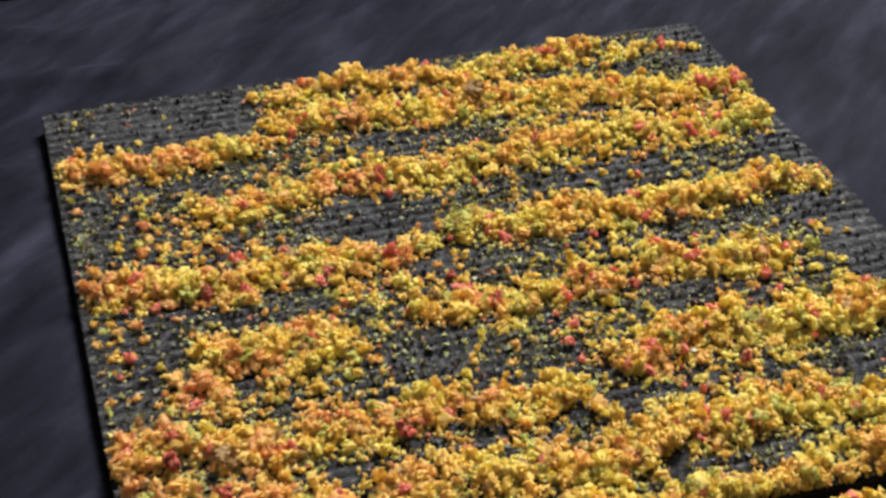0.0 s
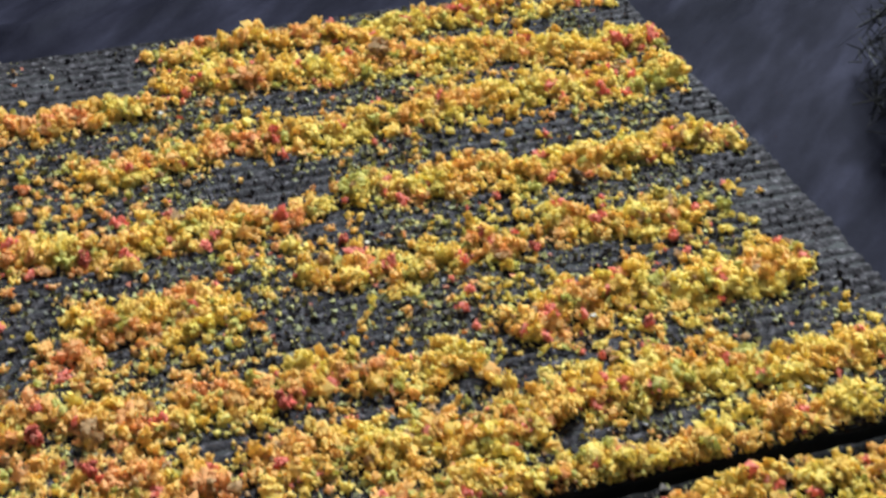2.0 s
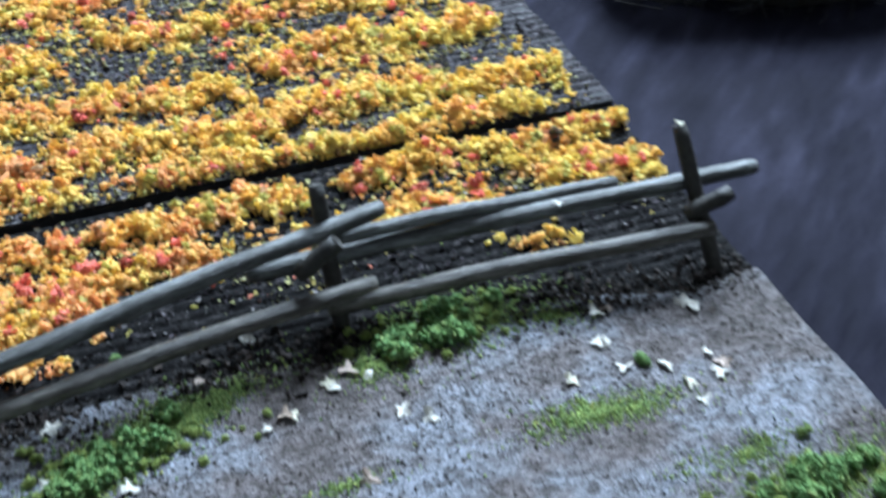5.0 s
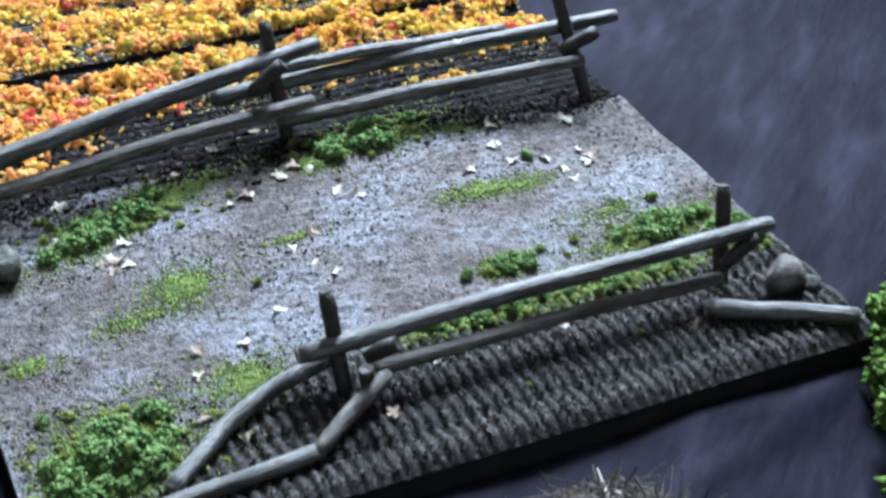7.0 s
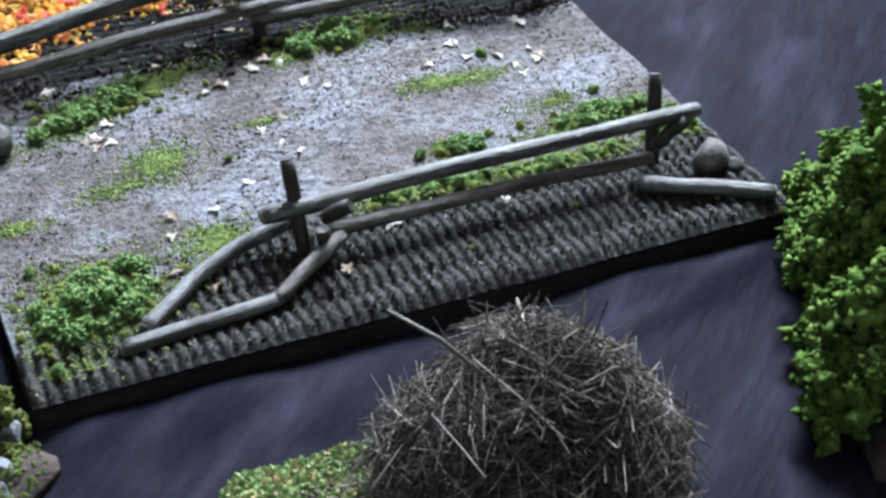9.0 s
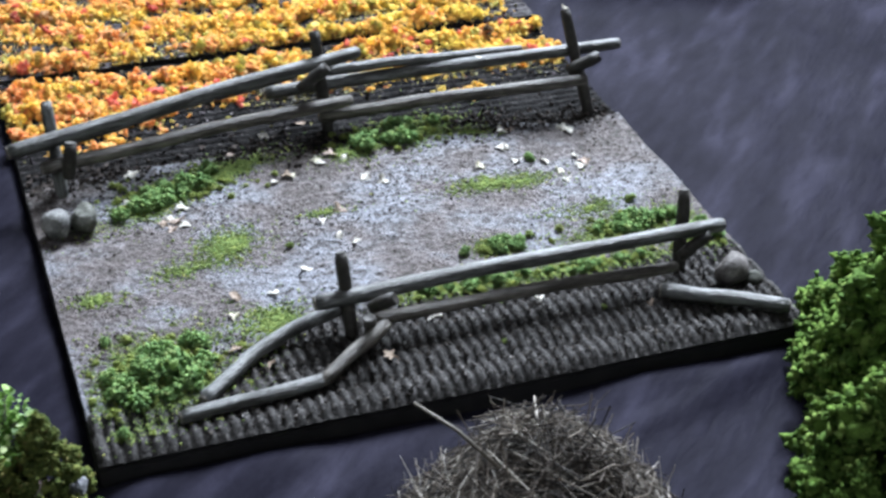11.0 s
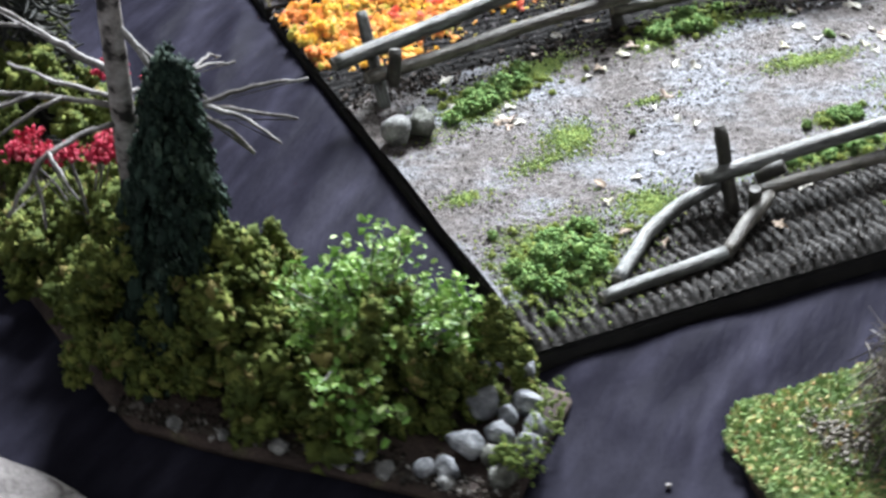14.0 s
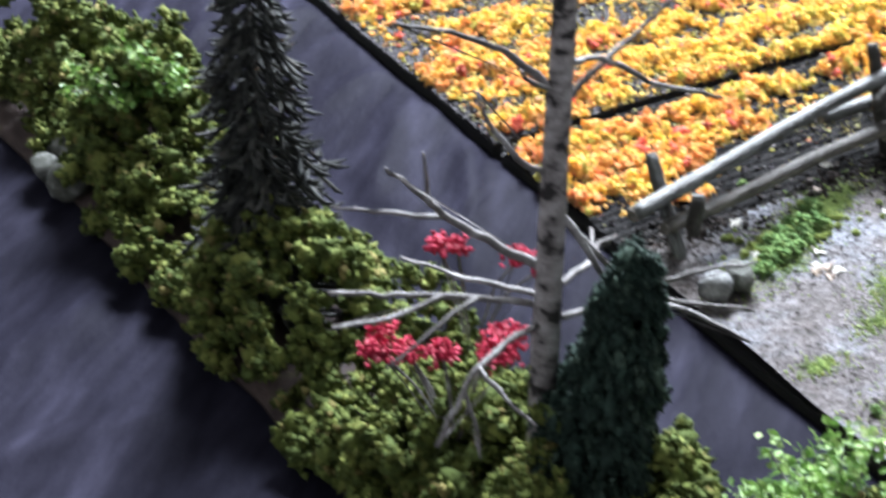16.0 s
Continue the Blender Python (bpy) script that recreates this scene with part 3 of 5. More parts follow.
field = thing("field_board", (0, 0, 0), "square dark field board with ploughed furrows, on the black cloth", "terrain board")
edge = box(0, D1, 0, W, D2, ZT - 0.0006, 0.0008)
for v in edge.verts:
    v.co.x += 0.0048 * (v.co.x > 0.1) * (v.co.y < 0.5)
part("base", edge, M_RIM, field, "black painted board edge")
soil_v, soil_f = sheet(0.0004, W - 0.0004, D1 + 0.0004, D2 - 0.0004, 0.004, 0.0008, lambda x, y: furrows(x, y, 40))
soil_v[:, 0] *= 1 + 0.016 * step(0.58, 0.38, soil_v[:, 1]) * step(0.0, 0.3, soil_v[:, 0]) + 0.0015 * waves(soil_v[:, 0] * 0, soil_v[:, 1], 44, 160, 2) * step(0.2, 0.3, soil_v[:, 0])
piece("furrowed_soil", soil_v, soil_f, M_SOIL, field, "dark furrowed soil")

# ---- road board ----
road = thing("road_board", (0, 0, 0), "square board with a grey gravel road between rail fences", "terrain board")
part("base", box(0, 0, 0, W, D0, ZT - 0.0026, 0.0008), M_RIM, road, "black painted board edge")
piece("furrowed_soil", *sheet(0.0004, W - 0.0004, 0.185, D0 - 0.0004, 0.0016, 0.0008, lambda x, y: furrows(x, y, 60, 0.0019)), M_VERGE, road, "dark furrowed soil")


def ribs(x, y):
    swell = 0.0026 * np.abs(np.sin(np.pi * (y + 0.0006 * waves(x, y, 75, 30, 2)) / 0.0168)) ** 0.5 - 0.0008
    rib = np.abs(np.sin(np.pi * (x + 0.0003 * waves(x, y, 71, 40, 2)) / 0.0051))
    near = 0.020 + 0.040 * step(0.035, 0.115, x) + 0.004 * waves(x, y, 81, 40, 2)
    swell = swell - 0.0022 * step(near + 0.004, near + 0.014, y)
    return ZT - 0.0014 + 0.0024 * rib ** 0.8 * (0.25 + 0.75 * step(0.0, 0.006, y)) + swell + 0.00012 * waves(x, y, 73, 900, 2)


piece("corrugated_verge", *sheet(0.0004, W - 0.0004, 0.0004, 0.085, 0.0008, 0.0016, ribs), M_RIBS, road, "drybrushed corrugated dark verge")


def road_height(x, y):
    ragged = 0.004 * waves(x, y, 80, 60, 3)
    near = 0.020 + 0.040 * step(0.035, 0.115, x) + 0.004 * waves(x, y, 81, 40, 2)
    far = 0.200 - 0.011 * step(0.20, 0.285, x) + 0.006 * waves(x, y, 82, 30, 2)
    inside = step(near - 0.006, near + 0.006, y + ragged) * step(far + 0.006, far - 0.006, y + ragged)
    rut = 0.0006 * np.sin(2 * np.pi * (y - 0.03) / 0.075) + 0.0004 * waves(x, y, 83, 60, 4)
    pits = 0.00022 * waves(x, y, 84, 1300, 2)
    return ZT - 0.0035 + inside * 0.0052 + (rut + pits) * inside


piece("gravel_road", *sheet(0.0003, W - 0.0003, 0.006, 0.215, 0.0013, 0.0013, road_height), M_ROAD, road, "rutted grey gravel road surface")


def ground_z(x, y):
    """The road board's or the field board's top at a place."""
    x, y = np.atleast_1d(x).astype(float), np.atleast_1d(y).astype(float)
    z = np.where(y > D0, furrows(x, y, 40), furrows(x, y, 60, 0.0019))
    z = np.where((y < 0.085) & (y >= 0), ribs(x, y), z)
    return np.where((y > 0.006) & (y < 0.2145), np.maximum(np.where(y > 0.186, z, np.where(y < 0.085, z, 0)), road_height(x, y)), z)


# ---- crops: foam flock in broken rows ----
def crop_row(x0, y0, x1, y1, half, fill, sizes=(0.0009, 0.0034)):
    area = np.hypot(x1 - x0, y1 - y0) * 2 * half
    n = int(area * 270000 * fill)
    s, v = rng.uniform(-0.03, 1.03, n), np.clip(rng.normal(0, 0.56, n), -1.7, 1.7)
    wander = 0.003 * np.sin(s * 9 + x0 * 60) + 0.002 * np.sin(s * 23 + y0 * 90)
    x, y = x0 + (x1 - x0) * s + rng.normal(0, 0.004, n), y0 + (y1 - y0) * s + v * half * 0.98 + wander
    gap = waves(x, y, 90, 170, 2) + 0.35 * rng.normal(size=n)
    keep = gap > -0.75
    x, y, v = x[keep], y[keep], v[keep]
    r = (sizes[0] + (sizes[1] - sizes[0]) * rng.random(len(x)) ** 2.0) * (1 + 0.4 * (rng.random(len(x)) > 0.93))
    pile = 0.0045 * np.clip(1 - v * v, 0, 1) * fill * (0.65 + 0.5 * waves(x, y, 95, 260, 2))
    return x, y, np.maximum(pile, 0) * rng.random(len(x)) ** 0.6, r


def above(v, f):
    """The faces that are not buried in the soil."""
    return f[(v[:, 2] > ground_z(v[:, 0], v[:, 1]) - 0.0002)[f].any(1)]


def crop_tone(x, y, warm, r=0.0):
    """Where a crumb stands between orange and yellow: patches of one hue, a few red, brown and olive crumbs among them."""
    hue = np.clip(0.665 - warm + 0.26 * (x / W - 0.5) + 0.29 * waves(x, y, 97, 200, 3) + 0.09 * rng.normal(size=len(x)), 0.1, 0.9)
    odd, low = rng.random(len(x)), (r < 0.0018) & (r > 0)
    return np.select([odd < np.where(np.asarray(r) > 0.0022, 0.065, 0.025), odd < 0.085, odd > np.where(low, 0.78, 0.93)], [0.02, 0.07, 0.95], hue)


def crop(name, rows, x_max, y_min, y_max, label, fine, seed, warm=0.0, bare=0.0):
    parts_x = [crop_row(*r) for r in rows]
    x, y, h, r = (np.concatenate(c) for c in zip(*parts_x))
    ok = (x > 0.001) & (x < x_max) & (y > y_min + r * 0.8) & (y < y_max - r * 0.8)
    x, y, h, r = x[ok], y[ok], h[ok], r[ok]
    m = int((y_max - y_min) * x_max * 95000)
    sx, sy = rng.uniform(0.003, x_max - 0.002, m), rng.uniform(y_min + 0.003, y_max - 0.003, m)
    near = waves(sx, sy, seed + 3, 90, 3) + 0.5 * rng.normal(size=m) > 0.15 + 1.2 * step(0.27, 0.30, sx) * (0.2 + 0.8 * step(0.36, 0.42, sy)) + 1.6 * step(bare + 0.012, bare, sy) + 1.2 * step(0.11, 0.07, sx) * step(0.56, 0.575, sy)
    sx, sy = sx[near], sy[near]
    m = len(sx)
    x, y = np.r_[x, sx], np.r_[y, sy]
    h, r = np.r_[h, np.zeros(m)], np.r_[r, 0.0006 + 0.0018 * rng.random(m) ** 1.9]
    at = np.stack([x, y, ground_z(x, y) + h + r * 0.45], 1)
    big = r > 0.0029
    at, r = np.vstack([at[big], at[~big]]), np.r_[r[big], r[~big]]
    big = int(big.sum())
    girth = np.stack([r * 1.1, r * rng.uniform(0.6, 1.25, len(r)), r * rng.uniform(0.55, 1.05, len(r))], 1)
    v, f = joined([scatter(PUFF, PUFF_F, at[:big], girth[:big] * 1.12), scatter(FOAM, FOAM_F, at[big:], girth[big:])])
    ob = tagged(piece(name, v, above(v, f), M_CROP, smooth=False), label, "crop flock", kind="stuff")
    shade = ob.data.attributes.new("tone", "FLOAT", "POINT")
    own = crop_tone(at[:, 0], at[:, 1], warm, r)
    shade.data.foreach_set("value", np.repeat(own, [PUFF.shape[1]] * big + [FOAM.shape[1]] * (len(at) - big)).astype(np.float32))
    bed = np.repeat(np.stack([x, y, h], 1)[:len(x) - m], 4, 0)
    bed[:, :2] += rng.normal(0, 0.0018, (len(bed), 2))
    bed[:, 1] = np.clip(bed[:, 1], y_min + 0.0008, y_max - 0.0008)
    bed[:, 0] = np.clip(bed[:, 0], 0.001, x_max)
    small = 0.0005 + 0.0009 * rng.random(len(bed)) ** 1.5
    bed[:, 2] = ground_z(bed[:, 0], bed[:, 1]) + 0.75 * bed[:, 2] * rng.random(len(bed)) + small * 0.4
    v, f = scatter(TET, TET_F, bed, small[:, None] * rng.uniform(0.8, 1.3, (len(bed), 3)))
    ob = tagged(piece("crop_bed", v, f, M_CROP, smooth=True), "fine golden flock bedded between the larger crumbs", "crop flock", kind="stuff")
    shade = ob.data.attributes.new("tone", "FLOAT", "POINT")
    shade.data.foreach_set("value", np.repeat(crop_tone(bed[:, 0], bed[:, 1], warm), 4).astype(np.float32))
    n = fine
    x, y = rng.uniform(0.002, x_max, n), rng.uniform(y_min + 0.001, y_max - 0.001, n)
    keep = waves(x, y, seed, 60, 3) + 0.55 * rng.normal(size=n) > 0.05 + 1.8 * step(0.275, 0.30, x) * (0.2 + 0.8 * step(0.36, 0.42, y)) + 1.1 * step(bare + 0.012, bare, y) + 0.9 * step(0.11, 0.07, x) * step(0.56, 0.575, y)
    x, y = x[keep], y[keep]
    r = 0.00026 + 0.0010 * rng.random(len(x)) ** 3.2
    v, f = scatter(TET, TET_F, np.stack([x, y, ground_z(x, y) + r * 0.4], 1), r[:, None] * rng.uniform(0.8, 1.4, (len(r), 3)))
    tagged(piece("loose_flock", v, above(v, f), M_CROPFINE), "loose fine yellow-green flock strewn over dark furrows", "flock", kind="stuff")
    n = int((y_max - y_min) * x_max * 130000)
    x, y = rng.uniform(0.002, x_max, n), rng.uniform(y_min + 0.001, y_max - 0.001, n)
    r = 0.0003 + 0.0009 * rng.random(n) ** 2.5
    v, f = scatter(TET, TET_F, np.stack([x, y, ground_z(x, y) + r * 0.2], 1), r[:, None] * rng.uniform(0.8, 1.4, (n, 3)))
    tagged(piece("loose_soil", v, above(v, f), M_CLOD), "dark soil crumbs on the ridges of the furrows", "soil", kind="stuff")


FIELD_FAR = [
    (0.098, 0.593, 0.245, 0.5906, 0.0075, 0.9), (0.248, 0.586, 0.287, 0.590, 0.006, 0.35), (0.006, 0.553, 0.080, 0.5555, 0.008, 1.0),
    (0.098, 0.568, 0.197, 0.563, 0.010, 1.0), (0.197, 0.563, 0.302, 0.548, 0.010, 1.0), (0.052, 0.515, 0.162, 0.519, 0.0075, 1.0),
    (0.171, 0.523, 0.298, 0.5245, 0.010, 0.9), (0.148, 0.476, 0.228, 0.473, 0.009, 1.0), (0.2365, 0.471, 0.297, 0.474, 0.009, 1.0),
    (0.012, 0.471, 0.0945, 0.467, 0.010, 1.0), (0.097, 0.468, 0.1326, 0.469, 0.007, 0.7), (0.119, 0.430, 0.191, 0.430, 0.009, 0.85),
]
FIELD_NEAR = [
    (0.205, 0.437, 0.262, 0.428, 0.009, 1.0), (0.039, 0.430, 0.090, 0.425, 0.010, 1.0), (0.025, 0.405, 0.075, 0.42, 0.013, 0.35),
    (0.180, 0.390, 0.282, 0.390, 0.011, 1.15), (0.007, 0.385, 0.093, 0.376, 0.010, 1.0), (0.097, 0.3825, 0.160, 0.373, 0.008, 1.0),
    (0.1585, 0.345, 0.208, 0.350, 0.011, 1.15), (0.208, 0.350, 0.295, 0.340, 0.010, 0.9), (0.044, 0.3475, 0.149, 0.344, 0.010, 0.9),
    (0.110, 0.320, 0.272, 0.3185, 0.008, 0.95), (0.012, 0.323, 0.080, 0.322, 0.010, 0.9), (0.010, 0.360, 0.060, 0.358, 0.010, 0.35),
]
VERGE = [
    (0.006, 0.2895, 0.160, 0.2905, 0.008, 0.9), (0.186, 0.2945, 0.300, 0.2950, 0.0075, 1.0), (0.004, 0.268, 0.117, 0.2635, 0.009, 0.9),
    (0.1885, 0.266, 0.231, 0.267, 0.008, 0.7), (0.256, 0.2760, 0.302, 0.2630, 0.011, 1.1), (0.004, 0.246, 0.076, 0.250, 0.0085, 0.85),
    (0.226, 0.2325, 0.246, 0.2300, 0.0035, 0.5), (0.02, 0.228, 0.06, 0.228, 0.006, 0.3),
]
crop("autumn_crop", FIELD_FAR + FIELD_NEAR, W - 0.001, D1, D2, "piled yellow, orange and red foam flock in crop rows", 60000, 101)
crop("verge_crop", VERGE, W - 0.001, 0.222, D0, "golden and red foam flock rows beside the fence", 11000, 111, 0.06, 0.244)

# single large crumbs that stand out of the rows
M_REDFOAM = pieces("red_foam_flock", [(0.0, (0.78, 0.15, 0.11)), (0.5, (0.84, 0.22, 0.16)), (0.9, (0.86, 0.32, 0.22))], patch=200, grain=1500, swing=0.3, soft=0.6, sheer=0.15, lump=0.8)
M_BROWNFOAM = pieces("brown_foam_flock", [(0.0, (0.16, 0.12, 0.09)), (0.5, (0.22, 0.17, 0.12)), (0.9, (0.34, 0.27, 0.17))], patch=200, grain=1500, swing=0.3, soft=0.6, sheer=0.15, lump=0.8)
M_GOLDFOAM = pieces("golden_foam_flock", [(0.0, (0.88, 0.62, 0.13)), (0.5, (0.91, 0.70, 0.15)), (0.9, (0.90, 0.75, 0.20))], patch=200, grain=1500, swing=0.2, soft=0.7, sheer=0.15, lump=0.8)


def lone_crumb(x, y, r, material, label):
    z = float(ground_z(x, y)[0]) + 0.0022 + r * 0.4
    ob = piece("foam_crumb", *sponge(rng.normal(0, r * 0.28, (4, 3)), np.full(4, r * 0.72), PUFF, PUFF_F), material, smooth=True)
    ob.location = (x, y, z)
    return tagged(ob, label, "foam crumb", "large crumbs in the crop")


for x, y, r in ((0.2056, 0.2757, 0.0034), (0.2291, 0.2729, 0.0033), (0.0914, 0.2680, 0.0034), (0.0463, 0.4620, 0.0033), (0.0952, 0.3718, 0.0030), (0.0330, 0.3604, 0.0032), (0.1813, 0.4355, 0.0027), (0.1982, 0.4236, 0.0027), (0.2200, 0.3754, 0.0024), (0.0203, 0.3777, 0.0034), (0.1345, 0.4480, 0.0022)):
    lone_crumb(x, y, r, M_REDFOAM, "large soft red foam crumb among the crop")
lone_crumb(0.2703, 0.2880, 0.0042, M_BROWNFOAM, "large dark brown foam crumb on the crop row")
for x, y in ((0.1703, 0.5258), (0.2280, 0.4590)):
    lone_crumb(x, y, 0.0032, M_BROWNFOAM, "large olive-brown foam crumb among the crop")
for x, y, r in ((0.0738, 0.4117, 0.0030), (0.1765, 0.4657, 0.0036), (0.2550, 0.4420, 0.0032), (0.1200, 0.3860, 0.0030)):
    lone_crumb(x, y, r, M_GOLDFOAM, "large golden foam crumb among the crop")

# ---- rail fences ----
def log(name, points, radius, parent, material=M_LOG, label="", bow=0.0008):
    p = along(points, 0.004)
    t = np.linspace(0, 1, len(p))
    p[:, 2] += bow * np.sin(np.pi * t) + 0.00014 * np.sin(t * 13 + p[0, 0] * 99)
    p[:, 1] += 0.0004 * np.sin(t * 9 + p[0, 1] * 77)
    r = radius * (1 + 0.025 * np.sin(t * 17 + p[0, 0] * 50)) * (1.04 - 0.08 * t)
    r[0] *= 0.9
    r[-1] *= 0.9
    v, f = tube(p, r, 12, 0.010)
    place = Matrix.Translation(p[0]) @ Vector(p[-1] - p[0]).to_track_quat("X", "Z").to_matrix().to_4x4()
    back_in = np.array(place.inverted())
    ob = piece(name, v @ back_in[:3, :3].T + back_in[:3, 3], f, material, parent, label)
    ob.matrix_parent_inverse = Matrix.Translation(-parent.location)
    ob.matrix_basis = place
    for tip, far, wide in ((p[0], p[1], r[0]), (p[-1], p[-2], r[-1])):
        if tip[2] > 0.0125:
            cut_end(tip, tip - far, wide * 0.97, ob, place, M_DARKLOG if material == M_DARKLOG else M_ENDGRAIN)
    return ob


def cut_end(at, way, radius, parent, place, material):
    """The sawn face at a log's end: a thin disc with a bevelled rim and a sunken heart."""
    ang = np.linspace(0, 2 * np.pi, 12, endpoint=False)
    ring = np.stack([np.cos(ang), np.sin(ang), 0 * ang], 1)
    v = np.vstack([ring * (1.0, 1.0, 1) * radius, ring * 0.9 * radius + (0, 0, radius * 0.22), ring * 0.3 * radius + (0, 0, radius * 0.16), [[0, 0, radius * 0.12]]])
    f = [(12 * k + i, 12 * k + (i + 1) % 12, 12 * k + 12 + (i + 1) % 12) for k in range(2) for i in range(12)]
    f += [(12 * k + i, 12 * k + 12 + (i + 1) % 12, 12 * k + 12 + i) for k in range(2) for i in range(12)] + [(24 + i, 24 + (i + 1) % 12, 36) for i in range(12)]
    ob = piece("cut_end", v, np.array(f), material, parent, "sawn log end", smooth=False)
    ob.matrix_basis = place.inverted() @ Matrix.Translation(at) @ Vector(way).to_track_quat("Z", "Y").to_matrix().to_4x4()


back = thing("rail_fence", (0.15, 0.2, ZT), "zigzag split-rail fence of grey weathered logs, tied to leaning posts", "fence", "fences along the road")
log("post", [(0.0165, 0.186, 0.009), (0.0160, 0.214, 0.0500)], 0.0030, back, bow=0)
log("post", [(0.1540, 0.214, 0.009), (0.1515, 0.2315, 0.0600)], 0.0031, back, M_DARKLOG, bow=0)
log("post", [(0.2915, 0.194, 0.009), (0.2830, 0.219, 0.0615)], 0.0030, back, M_DARKLOG, bow=0)
log("rail", [(-0.0050, 0.195, 0.0368), (0.1732, 0.228, 0.0480)], 0.0035, back)
log("rail", [(0.0090, 0.191, 0.0280), (0.0900, 0.200, 0.0305), (0.1640, 0.210, 0.0312)], 0.0032, back, M_BROWNLOG, "brown weathered lower rail")
log("rail", [(0.0220, 0.2075, 0.0315), (0.1405, 0.2295, 0.0388)], 0.0024, back)
log("rail", [(0.1260, 0.232, 0.0290), (0.3125, 0.211, 0.0420)], 0.0033, back)
log("rail", [(0.1570, 0.228, 0.0395), (0.2620, 0.2235, 0.0392)], 0.0026, back)
log("rail", [(0.1490, 0.2135, 0.0222), (0.2870, 0.195, 0.0325)], 0.0031, back, M_BROWNLOG, "brown weathered lower rail")
for a, b in (((0.1520, 0.212, 0.0500), (0.1390, 0.213, 0.0395)), ((0.0225, 0.1885, 0.0405), (0.0200, 0.1865, 0.0245)), ((0.2950, 0.199, 0.0430), (0.2800, 0.202, 0.0350))):
    log("peg", [a, b], 0.0032, back, M_DARKLOG, bow=0)

front = thing("rail_fence", (0.15, 0.045, ZT), "broken split-rail fence with two snapped rails lying on the verge", "fence", "fences along the road")
log("post", [(0.1140, 0.045, 0.009), (0.1126, 0.0600, 0.0468)], 0.0030, front, M_DARKLOG, bow=0)
log("post", [(0.2705, 0.053, 0.009), (0.2740, 0.0635, 0.0462)], 0.0030, front, M_DARKLOG, bow=0)
log("rail", [(0.0995, 0.0525, 0.0295), (0.2870, 0.0490, 0.0352)], 0.0034, front)
log("rail", [(0.1215, 0.0430, 0.0230), (0.2620, 0.0420, 0.0222)], 0.0028, front, M_BROWNLOG, "brown weathered lower rail")
log("broken_rail", [(0.1130, 0.0560, 0.0230), (0.0880, 0.0510, 0.0185), (0.0705, 0.0430, 0.0168), (0.0450, 0.0212, 0.0160)], 0.0031, front, bow=0)
log("broken_rail", [(0.1265, 0.0405, 0.0215), (0.1080, 0.0290, 0.0180), (0.0925, 0.0188, 0.0160)], 0.0030, front, M_BROWNLOG, "dark snapped end of a rail", bow=0)
log("broken_rail", [(0.0945, 0.0192, 0.0158), (0.0345, 0.0142, 0.0156)], 0.0031, front, bow=0)
log("broken_rail", [(0.2510, 0.0330, 0.0175), (0.3000, 0.0080, 0.0165)], 0.0036, front, M_LOG, bow=0)
for a, b in (((0.1280, 0.0352, 0.0378), (0.1195, 0.0402, 0.0314)), ((0.1190, 0.0400, 0.0262), (0.1210, 0.0410, 0.0125)), ((0.2790, 0.0460, 0.0335), (0.2660, 0.0460, 0.0240))):
    log("peg", [a, b], 0.0030, front, M_DARKLOG, bow=0)


# ---- stones ----
def stone(at, size, material, label, group, name="stone", seed=0):
    r = np.random.default_rng(seed)
    v, f = ICO[3]
    k = r.normal(size=(7, 3))
    k /= np.linalg.norm(k, axis=1)[:, None]
    v = v.copy()
    for d in k:
        h = v @ d
        v -= np.clip(h - r.uniform(0.58, 0.88), 0, None)[:, None] * d
    v = v * (1 + 0.07 * waves(v[:, 0:1] * 1.0, v[:, 1:2] + v[:, 2:3], seed, 5, 3)) * np.array(size)
    ob = piece(name, v, f, material)
    ob.matrix_world = pose(*at, *r.uniform(-14, 14, 2), r.uniform(0, 360))
    return tagged(ob, label, "stone", group)


stone((0.0100, 0.157, 0.0185), (0.0078, 0.0070, 0.0075), M_MIDSTONE, "rounded stone mottled grey and white at a fence post", "stones at the fence ends", seed=3)
stone((0.0215, 0.159, 0.0185), (0.0066, 0.0072, 0.0080), M_DARKSTONE, "rounded dark grey stone beside a fence post", "stones at the fence ends", seed=4)
stone((0.2885, 0.0385, 0.0180), (0.0098, 0.0088, 0.0075), M_BROWNSTONE, "round grey-brown stone at the end of the verge", "stones at the fence ends", seed=5)
stone((0.2975, 0.0330, 0.0145), (0.0042, 0.0040, 0.0036), M_DARKSTONE, "small dark stone at the end of the verge", "stones at the fence ends", seed=6)

# ---- moss and low plants on the road board ----
def fuzzy(at, r):
    """Rounded tufts of flock with a coat of short fibres."""
    d = rng.normal(size=(len(r), 60, 3))
    d /= np.linalg.norm(d, axis=2)[..., None]
    d[..., 2] = np.abs(d[..., 2]) - 0.25
    coat = at[:, None] + d * (r[:, None] * rng.uniform(0.65, 1.12, (len(r), 60)))[..., None]
    size = np.repeat(r, 60)[:, None] * rng.uniform(0.10, 0.24, (len(r) * 60, 1)) * rng.uniform(0.6, 1.5, (len(r) * 60, 3))
    return joined([sponge(at, r * 0.85, PUFF, PUFF_F), scatter(TET, TET_F, coat.reshape(-1, 3), size)])


